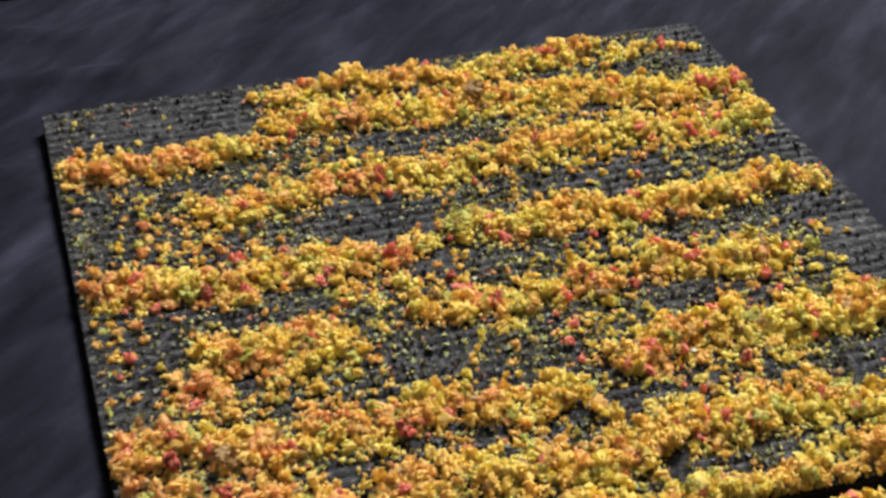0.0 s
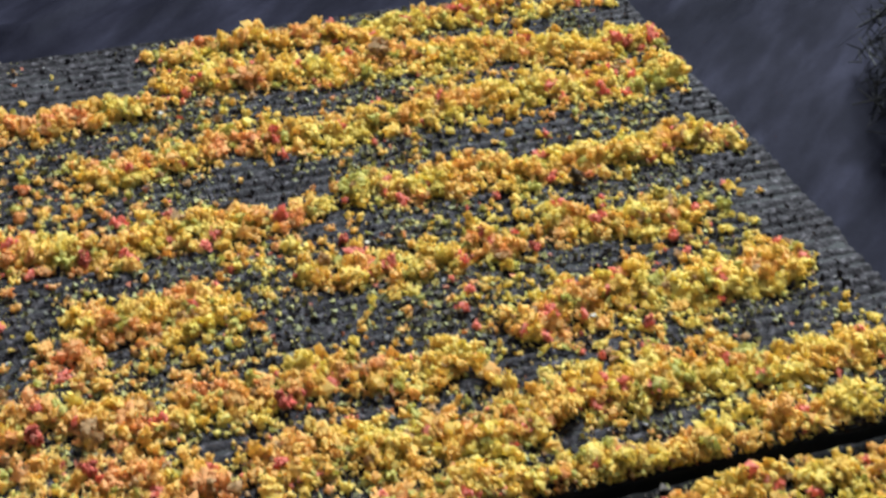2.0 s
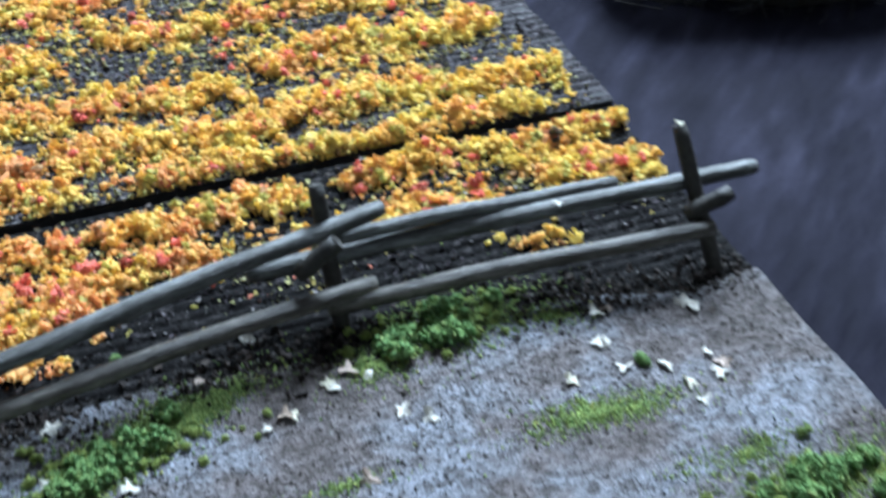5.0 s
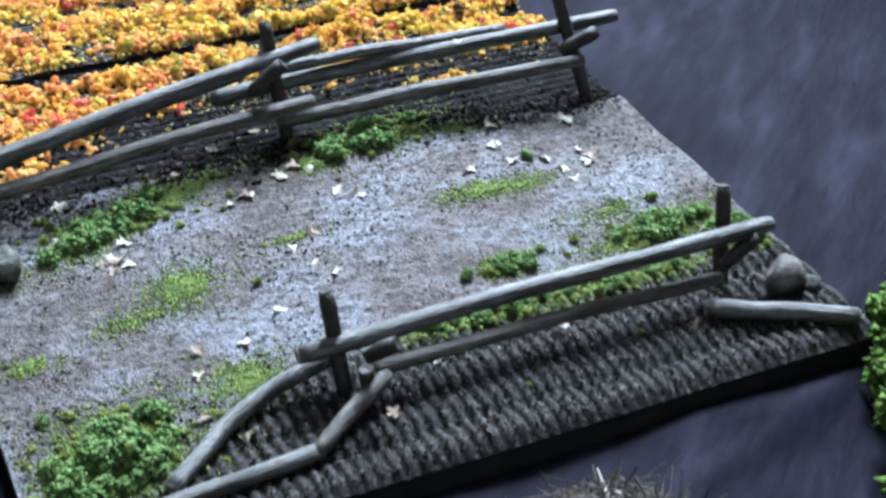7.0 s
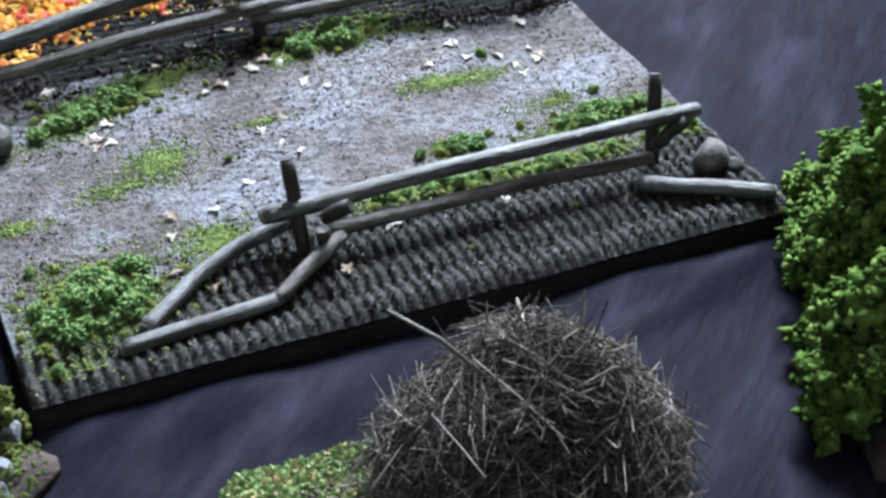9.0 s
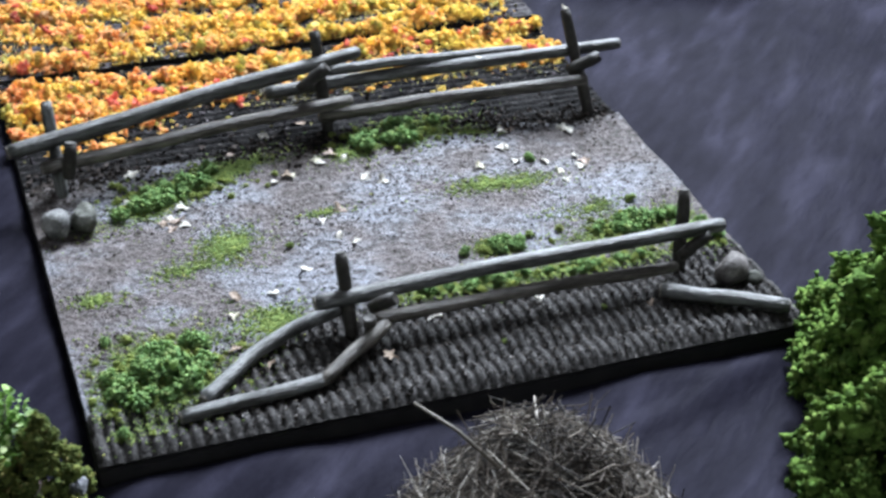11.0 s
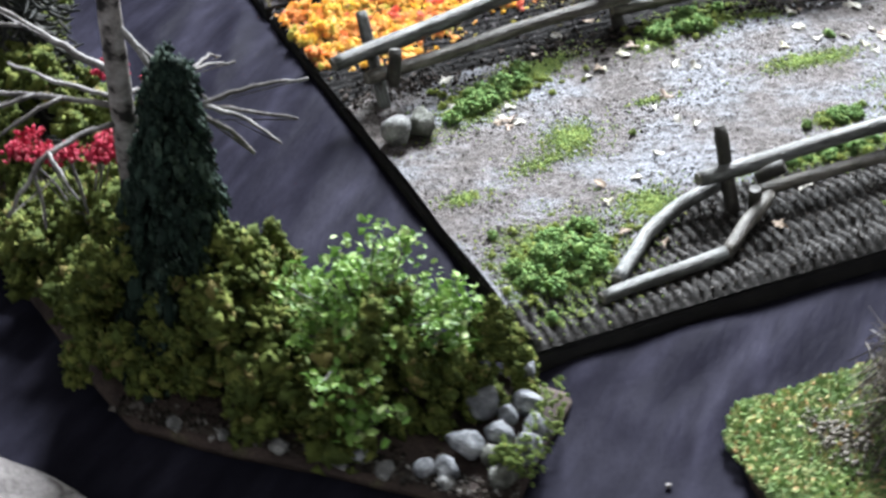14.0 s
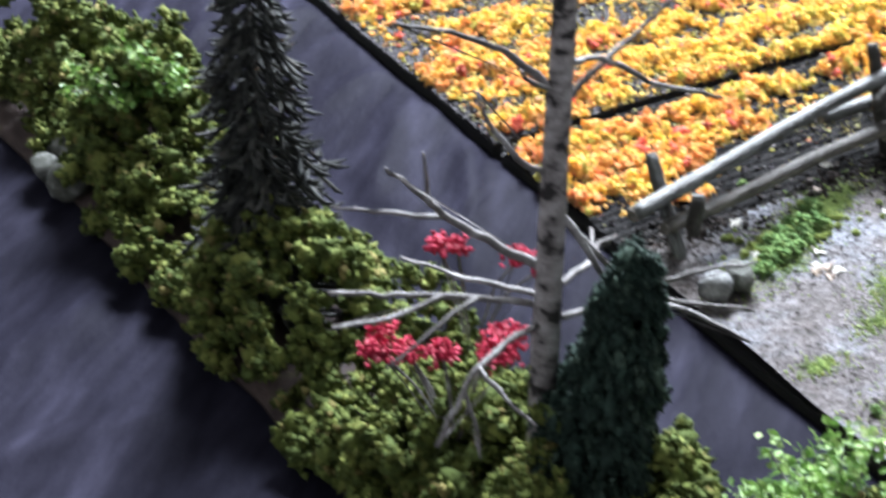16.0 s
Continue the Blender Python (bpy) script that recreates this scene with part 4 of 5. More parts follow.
def moss(cx, cy, rx, ry, density, tall=0.0, turn=0.0):
    """A patch of fine flock with a ragged rim; tall patches carry leafy clumps as well."""
    n = int(np.pi * rx * ry * 12000000 * density)
    a, q = rng.uniform(0, 2 * np.pi, n), np.abs(rng.normal(0, 0.68, n)) ** 1.1
    c, s = np.cos(turn), np.sin(turn)
    u, v = np.cos(a) * q * rx, np.sin(a) * q * ry
    x, y = cx + u * c - v * s, cy + u * s + v * c
    keep = (waves(x, y, 120, 160, 3) + 0.5 * rng.normal(size=n) > -0.45) & (x > 0.002) & (x < W - 0.002) & (y > 0.002)
    x, y = x[keep], y[keep]
    r = 0.00020 + 0.00048 * rng.random(len(x)) ** 2
    v, f = scatter(TET, TET_F, np.stack([x, y, ground_z(x, y) + r * 0.35], 1), r[:, None] * rng.uniform(0.8, 1.4, (len(r), 3)))
    ob = tagged(piece("moss_patch", v, f, M_MOSS, smooth=True), "ragged patch of light green moss flock on the gravel", "moss", kind="stuff")
    if tall:
        n = int(np.pi * rx * ry * 24000 * density) + 4
        a, q = rng.uniform(0, 2 * np.pi, n), rng.random(n) ** 0.6 * 0.88
        u, v = np.cos(a) * q * rx, np.sin(a) * q * ry
        x, y = np.clip(cx + u * c - v * s, 0.005, W - 0.005), np.maximum(cy + u * s + v * c, 0.006)
        r = rng.uniform(0.0020, 0.0020 + 0.0036 * min(1.0, ry / 0.013), n)
        at = np.stack([x, y, ground_z(x, y) + r * 0.45 + 0.8 * tall * (1 - q) * rng.random(n)], 1)
        tagged(piece("low_plants", *fuzzy(at, r), M_TUFT, smooth=True), "low fuzzy green plants growing among moss", "low plants", kind="stuff")
        m = 2 * n
        x, y = np.clip(cx + rng.normal(0, 0.55, m) * rx, 0.004, W - 0.004), np.maximum(cy + rng.normal(0, 0.55, m) * ry, 0.006)
        r = rng.uniform(0.0009, 0.0022, m)
        low = np.stack([x, y, ground_z(x, y) + r * 0.4], 1)
        tagged(piece("low_plants", *fuzzy(low, r), M_YELLOWTUFT, smooth=True), "low yellow-green plants growing among moss", "low plants", kind="stuff")
    return ob


for p in ((0.064, 0.176, 0.034, 0.010, 1.0, 0.002, 0.45), (0.095, 0.188, 0.026, 0.006, 0.9, 0.0, 0.35), (0.186, 0.200, 0.028, 0.012, 0.9, 0.004, 0.25),
          (0.165, 0.193, 0.018, 0.007, 0.8, 0.0, 0.3), (0.222, 0.191, 0.012, 0.006, 0.5, 0.0, 0.0), (0.081, 0.126, 0.016, 0.011, 0.55, 0.0, 0.2),
          (0.063, 0.113, 0.022, 0.007, 0.3, 0.0, 0.1), (0.018, 0.102, 0.012, 0.005, 0.4, 0.0, 0.0), (0.033, 0.045, 0.027, 0.021, 1.0, 0.004, 0.45),
          (0.085, 0.066, 0.013, 0.011, 0.7, 0.0, 0.6), (0.218, 0.141, 0.024, 0.007, 0.6, 0.0, -0.05), (0.200, 0.091, 0.014, 0.006, 0.8, 0.0008, 0.0),
          (0.264, 0.089, 0.028, 0.009, 0.9, 0.0012, 0.15), (0.292, 0.073, 0.012, 0.010, 0.9, 0.001, 0.0), (0.175, 0.0655, 0.034, 0.006, 1.0, 0.0005, -0.03),
          (0.235, 0.064, 0.030, 0.006, 0.9, 0.0005, 0.0), (0.130, 0.140, 0.014, 0.004, 0.2, 0.0, 0.0), (0.250, 0.108, 0.018, 0.006, 0.4, 0.0, 0.1), (0.012, 0.012, 0.005, 0.004, 0.4, 0.0, 0.0)):
    moss(*p)


def tuft(x, y, r, material, label):
    n = 5
    at = np.array([(x, y, ground_z(x, y)[0] + r * 0.45)]) + rng.normal(0, r * 0.4, (n, 3)) * (1, 1, 0.4)
    return tagged(piece("foliage_tuft", *fuzzy(at, np.full(n, r * 0.7)), material, smooth=True), label, "tuft", "single tufts on the road board")


for x, y, r in ((0.1063, 0.1172, 0.0017), (0.1729, 0.0243, 0.0013), (0.2250, 0.0354, 0.0013), (0.2732, 0.1087, 0.0022), (0.2150, 0.0950, 0.002)):
    tuft(x, y, r, M_MOSS, "single round yellow-green tuft of flock")
for x, y, r in ((0.2421, 0.1587, 0.0028), (0.1800, 0.0895, 0.0026), (0.016, 0.0706, 0.0026), (0.0125, 0.0115, 0.0026), (0.0775, 0.224, 0.0026), (0.198, 0.094, 0.0026)):
    tuft(x, y, r, M_TUFT, "single dark green tuft of flock")

# grit strewn over the road
n = 36000
gx = rng.uniform(0.002, W - 0.002, n)
gy = np.r_[rng.uniform(0.03, 0.2, n - 13000), 0.199 - 0.009 * step(0.2, 0.285, gx[n - 13000:n - 4000]) + rng.normal(0, 0.0065, 9000), 0.066 + rng.normal(0, 0.007, 4000)]
keep = waves(gx, gy, 130, 50, 3) + 0.6 * rng.normal(size=n) > 0.1
gx, gy = gx[keep], gy[keep]
gr = 0.00016 + 0.0006 * rng.random(len(gx)) ** 5
tagged(piece("road_grit", *scatter(TET, TET_F, np.stack([gx, gy, ground_z(gx, gy) + gr * 0.3], 1), gr), M_GRIT), "dark grit and crumbs strewn over the gravel", "grit", kind="stuff")


# black mud trodden between the far furrows and the gravel
n = 5000
gx = rng.uniform(0.002, W - 0.002, n)
gy = 0.203 - 0.010 * step(0.2, 0.285, gx) + rng.normal(0, 0.008, n)
gr = 0.0003 + 0.0010 * rng.random(n) ** 2.5
keep = (waves(gx, gy, 133, 60, 3) + 0.5 * rng.normal(size=n) > -0.3) & (gy < 0.224)
gx, gy, gr = gx[keep], gy[keep], gr[keep]
tagged(piece("mud_grit", *scatter(TET, TET_F, np.stack([gx, gy, ground_z(gx, gy) + gr * 0.2], 1), gr[:, None] * rng.uniform(0.8, 1.6, (len(gr), 3))), M_MUD), "dark brown mud crumbs along the far fence", "mud", kind="stuff")

# pale chips and crumbs on the corrugated verge
n = 5000
gx, gy = rng.uniform(0.04, W - 0.002, n), rng.uniform(0.003, 0.060, n)
gr = 0.00025 + 0.0007 * rng.random(n) ** 3
tagged(piece("verge_grit", *scatter(TET, TET_F, np.stack([gx, gy, ground_z(gx, gy) + gr * 0.3], 1), gr), M_GRIT), "dark and pale crumbs caught between the ribs", "grit", kind="stuff")

# ---- fallen leaves: tiny three-lobed seed scales ----
def leaf_mesh(k):
    r = np.random.default_rng(200 + k)
    ang = np.linspace(0, 2 * np.pi, 22, endpoint=False)
    rad = 0.40 + 0.55 * np.abs(np.cos((1.5, 1.0, 2.0, 1.5, 2.5)[k] * (ang - np.pi / 2 + 0.3 * r.normal()))) ** 1.5
    rad *= np.where(np.abs(ang - 1.5 * np.pi) < 0.5, 0.75, 1) * r.uniform(0.72, 1.15, 22)
    rim = np.stack([np.cos(ang) * rad, np.sin(ang) * rad, 0.32 * rad ** 2 * np.cos(2 * ang + k) + r.normal(0, 0.04, 22)], 1)
    mid = rim * (0.5, 0.5, 0.3)
    top = np.vstack([[0, 0, 0.02], mid, rim])
    v = np.vstack([top, top - (0, 0, 0.10)])
    m = len(top)
    f = []
    for i in range(22):
        j = (i + 1) % 22
        f += [(0, 1 + i, 1 + j), (1 + i, 23 + i, 23 + j), (1 + i, 23 + j, 1 + j)]
        f += [(m, m + 1 + j, m + 1 + i), (m + 1 + i, m + 23 + j, m + 23 + i), (m + 1 + i, m + 1 + j, m + 23 + j)]
        f += [(23 + i, m + 23 + i, m + 23 + j), (23 + i, m + 23 + j, 23 + j)]
    return mesh_of("fallen_leaf", v * 0.0026, np.array(f), M_LEAF, smooth=False)


LEAVES = [leaf_mesh(k) for k in range(5)]
LEAF_A = [(0.1083, 0.0986), (0.0746, 0.0864), (0.0440, 0.1739), (0.0675, 0.1629), (0.0561, 0.1504), (0.0588, 0.1447), (0.0647, 0.1478), (0.0596, 0.1543), (0.0760, 0.0385), (0.1240, 0.0275), (0.2452, 0.0314), (0.1513, 0.0494),
          (0.1875, 0.0688), (0.0700, 0.0730), (0.0636, 0.0501), (0.0907, 0.0849), (0.1003, 0.2010), (0.0500, 0.1955), (0.1233, 0.1751), (0.1389, 0.1848), (0.1474, 0.1890), (0.1528, 0.1847), (0.1574, 0.1652), (0.1644, 0.1593)]
LEAF_B = [(0.1146, 0.1723), (0.1367, 0.1399), (0.1302, 0.1186), (0.1354, 0.1113), (0.2379, 0.1861), (0.2339, 0.1708), (0.2342, 0.1582), (0.2709, 0.1784), (0.2643, 0.1545), (0.2633, 0.1441), (0.2513, 0.1432), (0.2509, 0.1334),
          (0.2478, 0.1542), (0.2151, 0.1581), (0.1996, 0.0474), (0.2317, 0.1732), (0.1261, 0.1320), (0.1206, 0.2180), (0.2690, 0.1800), (0.2420, 0.1870), (0.2670, 0.1480), (0.1212, 0.1765), (0.1395, 0.1825), (0.0625, 0.1515), (0.1420, 0.225)]
for i, (x, y) in enumerate(LEAF_A + LEAF_B):
    ob = new("fallen_leaf", LEAVES[i % 5])
    k = 1.34 + 0.28 * math.sin(i * 2.3)
    ob.matrix_world = pose(x, y, float(ground_z(x, y)[0]) + 0.0011, 24 * math.sin(i * 1.7), 24 * math.cos(i * 2.9), i * 77) @ Matrix.Diagonal((k, k, k, 1))
    tagged(ob, "tiny curled cream and brown leaf lying on the board", "leaf", "fallen leaves on the road board")
for x, y, z in ((0.2349, 0.2155, 0.0428), (0.2832, 0.2195, 0.0630)):
    ob = new("fallen_leaf", LEAVES[2])
    ob.matrix_world = pose(x, y, z, 10, 20, 40)
    tagged(ob, "tiny pale leaf resting on the fence", "leaf", "fallen leaves on the road board")
for x, y in ((0.2015, 0.384 - 0.004), (0.1411, 0.4400), (0.0872, 0.5424)):
    ob = new("fallen_leaf", LEAVES[4])
    ob.matrix_world = pose(x, y, ZT + 0.006, 20, 10, x * 900) @ Matrix.Diagonal((0.7, 0.7, 0.7, 1))
    tagged(ob, "tiny white chip caught in the crop flock", "leaf", "pale chips in the crop")

# ---- hedge section: a long low base that bends at its near end ----


def slab(outline, z0, z1, inset):
    """A low base with a sloping rim, from its outline."""
    bm = bmesh.new()
    low = [bm.verts.new((x, y, z0)) for x, y in outline]
    mid = [bm.verts.new((x, y, z0 + 0.5 * (z1 - z0))) for x, y in outline]
    ring = []
    n = len(outline)
    for i, (x, y) in enumerate(outline):
        (ax, ay), (bx, by) = outline[i - 1], outline[(i + 1) % n]
        t = Vector((bx - ax, by - ay)).normalized()
        ring.append(bm.verts.new((x - t.y * inset, y + t.x * inset, z1)))
    for lo, hi in ((low, mid), (mid, ring)):
        for i in range(n):
            bm.faces.new((lo[i], lo[(i + 1) % n], hi[(i + 1) % n], hi[i]))
    bm.faces.new(ring)
    bm.faces.new(low[::-1])
    bmesh.ops.triangulate(bm, faces=[f for f in bm.faces if len(f.verts) > 4])
    return bm


def smooth_outline(points, step_m, wob, seed):
    p = along(list(points) + [points[0]], step_m)[:-1]
    p[:, 0] += wob * waves(p[:, 0], p[:, 1], seed, 90, 2)
    p[:, 1] += wob * waves(p[:, 0], p[:, 1], seed + 1, 90, 2)
    return [tuple(q) for q in p]


HEDGE_RIM = [(-0.042, -0.0635), (0.006, -0.017), (-0.020, 0.012), (-0.060, 0.048), (-0.088, 0.105), (-0.101, 0.190), (-0.108, 0.300), (-0.118, 0.420), (-0.135, 0.560), (-0.205, 0.560), (-0.195, 0.450), (-0.184, 0.370), (-0.177, 0.270), (-0.169, 0.190), (-0.160, 0.110), (-0.146, 0.032)]
hedge_row = thing("hedge_section", (0, 0, 0), "long bent hedge of olive clump foliage on a brown base", "hedge")
part("base", slab(smooth_outline(HEDGE_RIM, 0.007, 0.0014, 300), 0.0, 0.006, 0.005), M_EARTH, hedge_row, "brown earth base with a sloping rim", smooth=True)


def hedge(parent, name, spine, half, tall, count, sizes, material, label, seed, low=0.0):
    """Balls of clump foliage heaped along a line."""
    p = along(spine, 0.004)
    i = rng.integers(0, len(p) - 1, count)
    f = rng.random(count)[:, None]
    c = p[i] * (1 - f) + p[i + 1] * f
    d = p[i + 1] - p[i]
    d /= np.linalg.norm(d, axis=1)[:, None]
    side = np.stack([-d[:, 1], d[:, 0]], 1)
    a = np.pi * rng.uniform(-low, 1.0 + low, count)
    s = (i + f[:, 0]) / len(p)
    h = tall * (0.72 + 0.32 * np.sin(17 * s + seed) + 0.22 * waves(c[:, 0], c[:, 1], seed, 70, 2))
    shell = rng.uniform(0.62, 1.08, count)
    xy = c + side * (np.cos(a) * half * shell)[:, None] * (1 + 0.15 * waves(c[:, 0], c[:, 1], seed + 2, 110, 2))[:, None]
    z = np.maximum(0.007 + np.maximum(h, 0.012) * np.sin(a) * shell, 0.006)
    r = rng.uniform(*sizes, count)
    v, fa = sponge(np.column_stack([xy, z]), r)
    return tagged(piece(name, v, fa, material, parent, smooth=True), label, kind="stuff")


hedge(hedge_row, "foliage", [(-0.056, -0.002), (-0.098, 0.034), (-0.124, 0.092), (-0.130, 0.14)], 0.0295, 0.048, 400, (0.0046, 0.0108), M_HEDGE, "dense olive-green clump foliage of a low hedge", 1)
hedge(hedge_row, "foliage", [(-0.138, 0.33), (-0.140, 0.400), (-0.150, 0.470), (-0.166, 0.550)], 0.038, 0.052, 370, (0.0050, 0.0112), M_HEDGE, "taller olive-green clump foliage at the hedge's far end", 4)

hedge(hedge_row, "foliage", [(-0.129, 0.11), (-0.134, 0.160), (-0.141, 0.240), (-0.146, 0.330), (-0.150, 0.440)], 0.036, 0.048, 540, (0.0046, 0.0108), M_HEDGE, "dense olive-green clump foliage along the hedge", 21)

hedge(hedge_row, "foliage", [(-0.060, 0.000), (-0.040, -0.006), (-0.024, -0.004)], 0.015, 0.028, 90, (0.0040, 0.0075), M_HEDGE, "low olive foliage behind the heaped stones", 23)
hedge(hedge_row, "foliage", [(-0.108, 0.105), (-0.106, 0.195)], 0.015, 0.044, 110, (0.0045, 0.0085), M_HEDGE, "olive foliage below the crimson flowers", 25)

hedge(hedge_row, "foliage", [(-0.150, 0.050), (-0.140, 0.062), (-0.128, 0.068), (-0.122, 0.066)], 0.014, 0.068, 150, (0.0040, 0.0080), M_HEDGE, "olive foliage round the birch's foot", 29)

# shrub with a pointed crown near the hedge's end
def shrub(name, at, radius, tall, count, sizes, material, label):
    a, q = rng.uniform(0, 2 * np.pi, count), rng.random(count)
    r = radius * (1 - q ** 1.3) * rng.uniform(0.6, 1, count)
    pts = np.stack([at[0] + r * np.cos(a), at[1] + r * np.sin(a), at[2] + q * tall], 1)
    crown = sponge(pts, rng.uniform(*sizes, count) * (1.1 - 0.5 * q))
    ob = thing(name, at, label, "shrub")
    inv = Matrix.Translation(-Vector(at))
    o = piece("crown", *crown, material, ob, smooth=True)
    o.matrix_parent_inverse = inv
    o = piece("stem", *tube([(at[0], at[1], 0.003), (at[0], at[1], at[2] + tall * 0.7)], (0.0016, 0.0008), 6), M_DARKLOG, ob)
    o.matrix_parent_inverse = inv
    return ob


shrub("pointed_shrub", (-0.0200, -0.004, 0.004), 0.019, 0.042, 130, (0.0034, 0.0055), M_HEDGE, "small pointed olive-green shrub at the hedge's end")
shrub("pointed_shrub", (-0.0780, 0.066, 0.008), 0.018, 0.044, 80, (0.0036, 0.0060), M_HEDGE, "small rounded olive-green shrub behind the hedge")


def leaf_shapes(k=6):
    out = []
    for i in range(k):
        w = 0.66 + 0.10 * math.sin(i * 2)
        out.append([(0, -1, 0), (w, -0.2, 0.18), (0.75 * w, 0.55, 0.1), (0, 1, -0.1), (-0.75 * w, 0.55, 0.1), (-w, -0.2, 0.18), (0, 0, -0.05)])
    f = np.array([(6, j, (j + 1) % 6) for j in range(6)])
    return np.array(out), f


LEAFLET, LEAFLET_F = leaf_shapes()


def leafy(at, sprays, reach, leaves, size, label, lift=0.75):
    """A broad-leaved plant: thin stems that fan out, with small leaves along them."""
    ob = thing("leafy_shrub", at, label, "shrub")
    inv = Matrix.Translation(-Vector(at))
    base, stems, spots = Vector(at), [], []
    for _ in range(sprays):
        d = Vector((rng.normal(), rng.normal(), abs(rng.normal()) * 0.8 + lift)).normalized()
        end = base + Vector((d.x * reach[0], d.y * reach[1], d.z * reach[2])) * float(rng.uniform(0.6, 1.1) * (0.62 + 0.48 * abs(math.sin(1.6 * math.atan2(d.y, d.x) + 0.9 + 3 * d.z))))
        mid = base.lerp(end, 0.5) + Vector((0, 0, 0.004))
        line = along([base, mid, end], 0.004)
        stems.append(tube(line, np.linspace(0.0006, 0.0003, len(line)), 5))
        for _ in range(leaves):
            t = float(1.06 - 0.5 * rng.random() ** 1.6)
            spots.append(np.array(base.lerp(end, t)) + rng.normal(0, 1, 3) * (0.0032, 0.0032, 0.0014))
    o = tagged(piece("stem_wood", *joined(stems), M_TWIG, ob), kind="stuff")
    o.matrix_parent_inverse = inv
    n = len(spots)
    o = piece("foliage", *scatter(LEAFLET, LEAFLET_F, np.array(spots), rng.uniform(0.6, 1.25, n) * size, tilt=0.30), M_LEAFY, ob, "bright green oval leaves", smooth=False)
    tagged(o, kind="stuff")
    o.matrix_parent_inverse = inv
    return ob


leafy((-0.062, 0.013, 0.025), 58, (0.041, 0.035, 0.041), 44, 0.0017, "bright green broad-leaved shrub growing out of the hedge", 0.55)
leafy((-0.032, 0.002, 0.024), 16, (0.018, 0.016, 0.026), 30, 0.0018, "low broad-leaved shrub with small green leaves above the stones")
leafy((-0.074, -0.020, 0.020), 9, (0.014, 0.014, 0.012), 13, 0.0023, "thin leafy sprig hanging over the hedge's foot", 0.3)
leafy((-0.152, 0.378, 0.044), 50, (0.028, 0.030, 0.026), 34, 0.0020, "bright green broad-leaved shrub at the hedge's far end")

# stones heaped at the hedge's near end
HEDGE_STONES = [(-0.0315, -0.0190, 0.0140, 0.0074, 0.0060, 0.0066), (-0.0450, -0.0340, 0.0115, 0.0070, 0.0058, 0.0056), (-0.0320, -0.0340, 0.0120, 0.0058, 0.0052, 0.0044),
                (-0.0165, -0.0250, 0.0120, 0.0060, 0.0050, 0.0054), (-0.0195, -0.0380, 0.0120, 0.0066, 0.0054, 0.0060), (-0.0265, -0.0455, 0.0115, 0.0058, 0.0054, 0.0060),
                (-0.0365, -0.0430, 0.0095, 0.0064, 0.0056, 0.0044), (-0.0260, -0.0285, 0.0130, 0.0040, 0.0036, 0.0040), (-0.0090, -0.0085, 0.0120, 0.0048, 0.0044, 0.0042),
                (-0.0380, -0.0515, 0.0095, 0.0074, 0.0056, 0.0050), (-0.0610, -0.0365, 0.0085, 0.0046, 0.0038, 0.0034), (-0.0790, -0.0215, 0.0090, 0.0040, 0.0036, 0.0036), (-0.0540, -0.0400, 0.0085, 0.0060, 0.0044, 0.0040)]
for k, (x, y, z, a, b, c) in enumerate(HEDGE_STONES):
    stone((x, y, z), (a, b, c), M_STONE if k not in (6, 9) else M_DARKSTONE, "angular pale grey stone heaped at the hedge's foot" if k not in (6, 9) else "dark mossy stone heaped at the hedge's foot", "stones at the hedge", seed=30 + k)
for k, (x, y, a) in enumerate(((-0.1320, 0.0235, 0.0036), (-0.1180, 0.0110, 0.0030), (-0.1020, -0.0030, 0.0042), (-0.0860, -0.0200, 0.0034), (-0.0730, -0.0290, 0.0046), (-0.0570, -0.0440, 0.0038))):
    stone((x, y, 0.0065), (a, a * 0.8, a * 0.75), M_MIDSTONE, "small grey stone on the hedge's brown rim", "stones at the hedge", seed=140 + k)
for k, (x, y, z, a) in enumerate(((-0.184, 0.380, 0.011, 0.0115), (-0.176, 0.404, 0.014, 0.012), (-0.190, 0.398, 0.010, 0.009))):
    stone((x, y, z), (a, a * 0.85, a * 0.8), M_DARKSTONE, "dark mossy stone at the hedge's outer foot", "stones at the hedge", seed=60 + k)
hedge(hedge_row, "moss", [(-0.036, -0.054), (-0.020, -0.042), (-0.004, -0.022)], 0.006, 0.002, 150, (0.0007, 0.0015), M_MOSS, "light green moss on the rim of the hedge base", 7)
hedge(hedge_row, "moss", [(-0.040, -0.050), (-0.034, -0.047)], 0.005, 0.010, 100, (0.0008, 0.0017), M_MOSS, "light green moss growing over the heaped stones", 8)


# soil crumbs along the hedge's outer rim
rim = along([(-0.150, 0.040), (-0.096, -0.010), (-0.046, -0.058), (-0.038, -0.060)], 0.0002)
rim = rim[rng.integers(0, len(rim), 1500)] + np.abs(rng.normal(0, 0.006, (1500, 1))) * (0.64, 0.77) + rng.normal(0, 0.0012, (1500, 2))
gr = 0.0004 + 0.0012 * rng.random(1500) ** 3
tagged(piece("loose_soil", *scatter(CHIP, CHIP_F, np.column_stack([rim, 0.0058 + gr * 0.3]), gr), M_GRIT, hedge_row), "brown soil crumbs on the base's rim", kind="stuff")


# ---- conifers ----
def conifer_frame(at, tall, label, lean_to=(0.0, 0.0)):
    ob = thing("conifer", at, label, "conifer")
    inv = Matrix.Translation(-Vector(at))
    x, y, z = at

    def add(name, v, f, material, kind="", smooth=None):
        o = tagged(piece(name, v, f, material, ob, smooth=smooth), kind=kind)
        o.matrix_parent_inverse = inv
    line = along([(x, y, z - 0.004), (x + lean_to[0], y + lean_to[1], z + tall)], 0.01)
    add("trunk", *tube(line, np.linspace(0.0028, 0.0006, len(line)), 8), M_DARKLOG)
    return ob, add


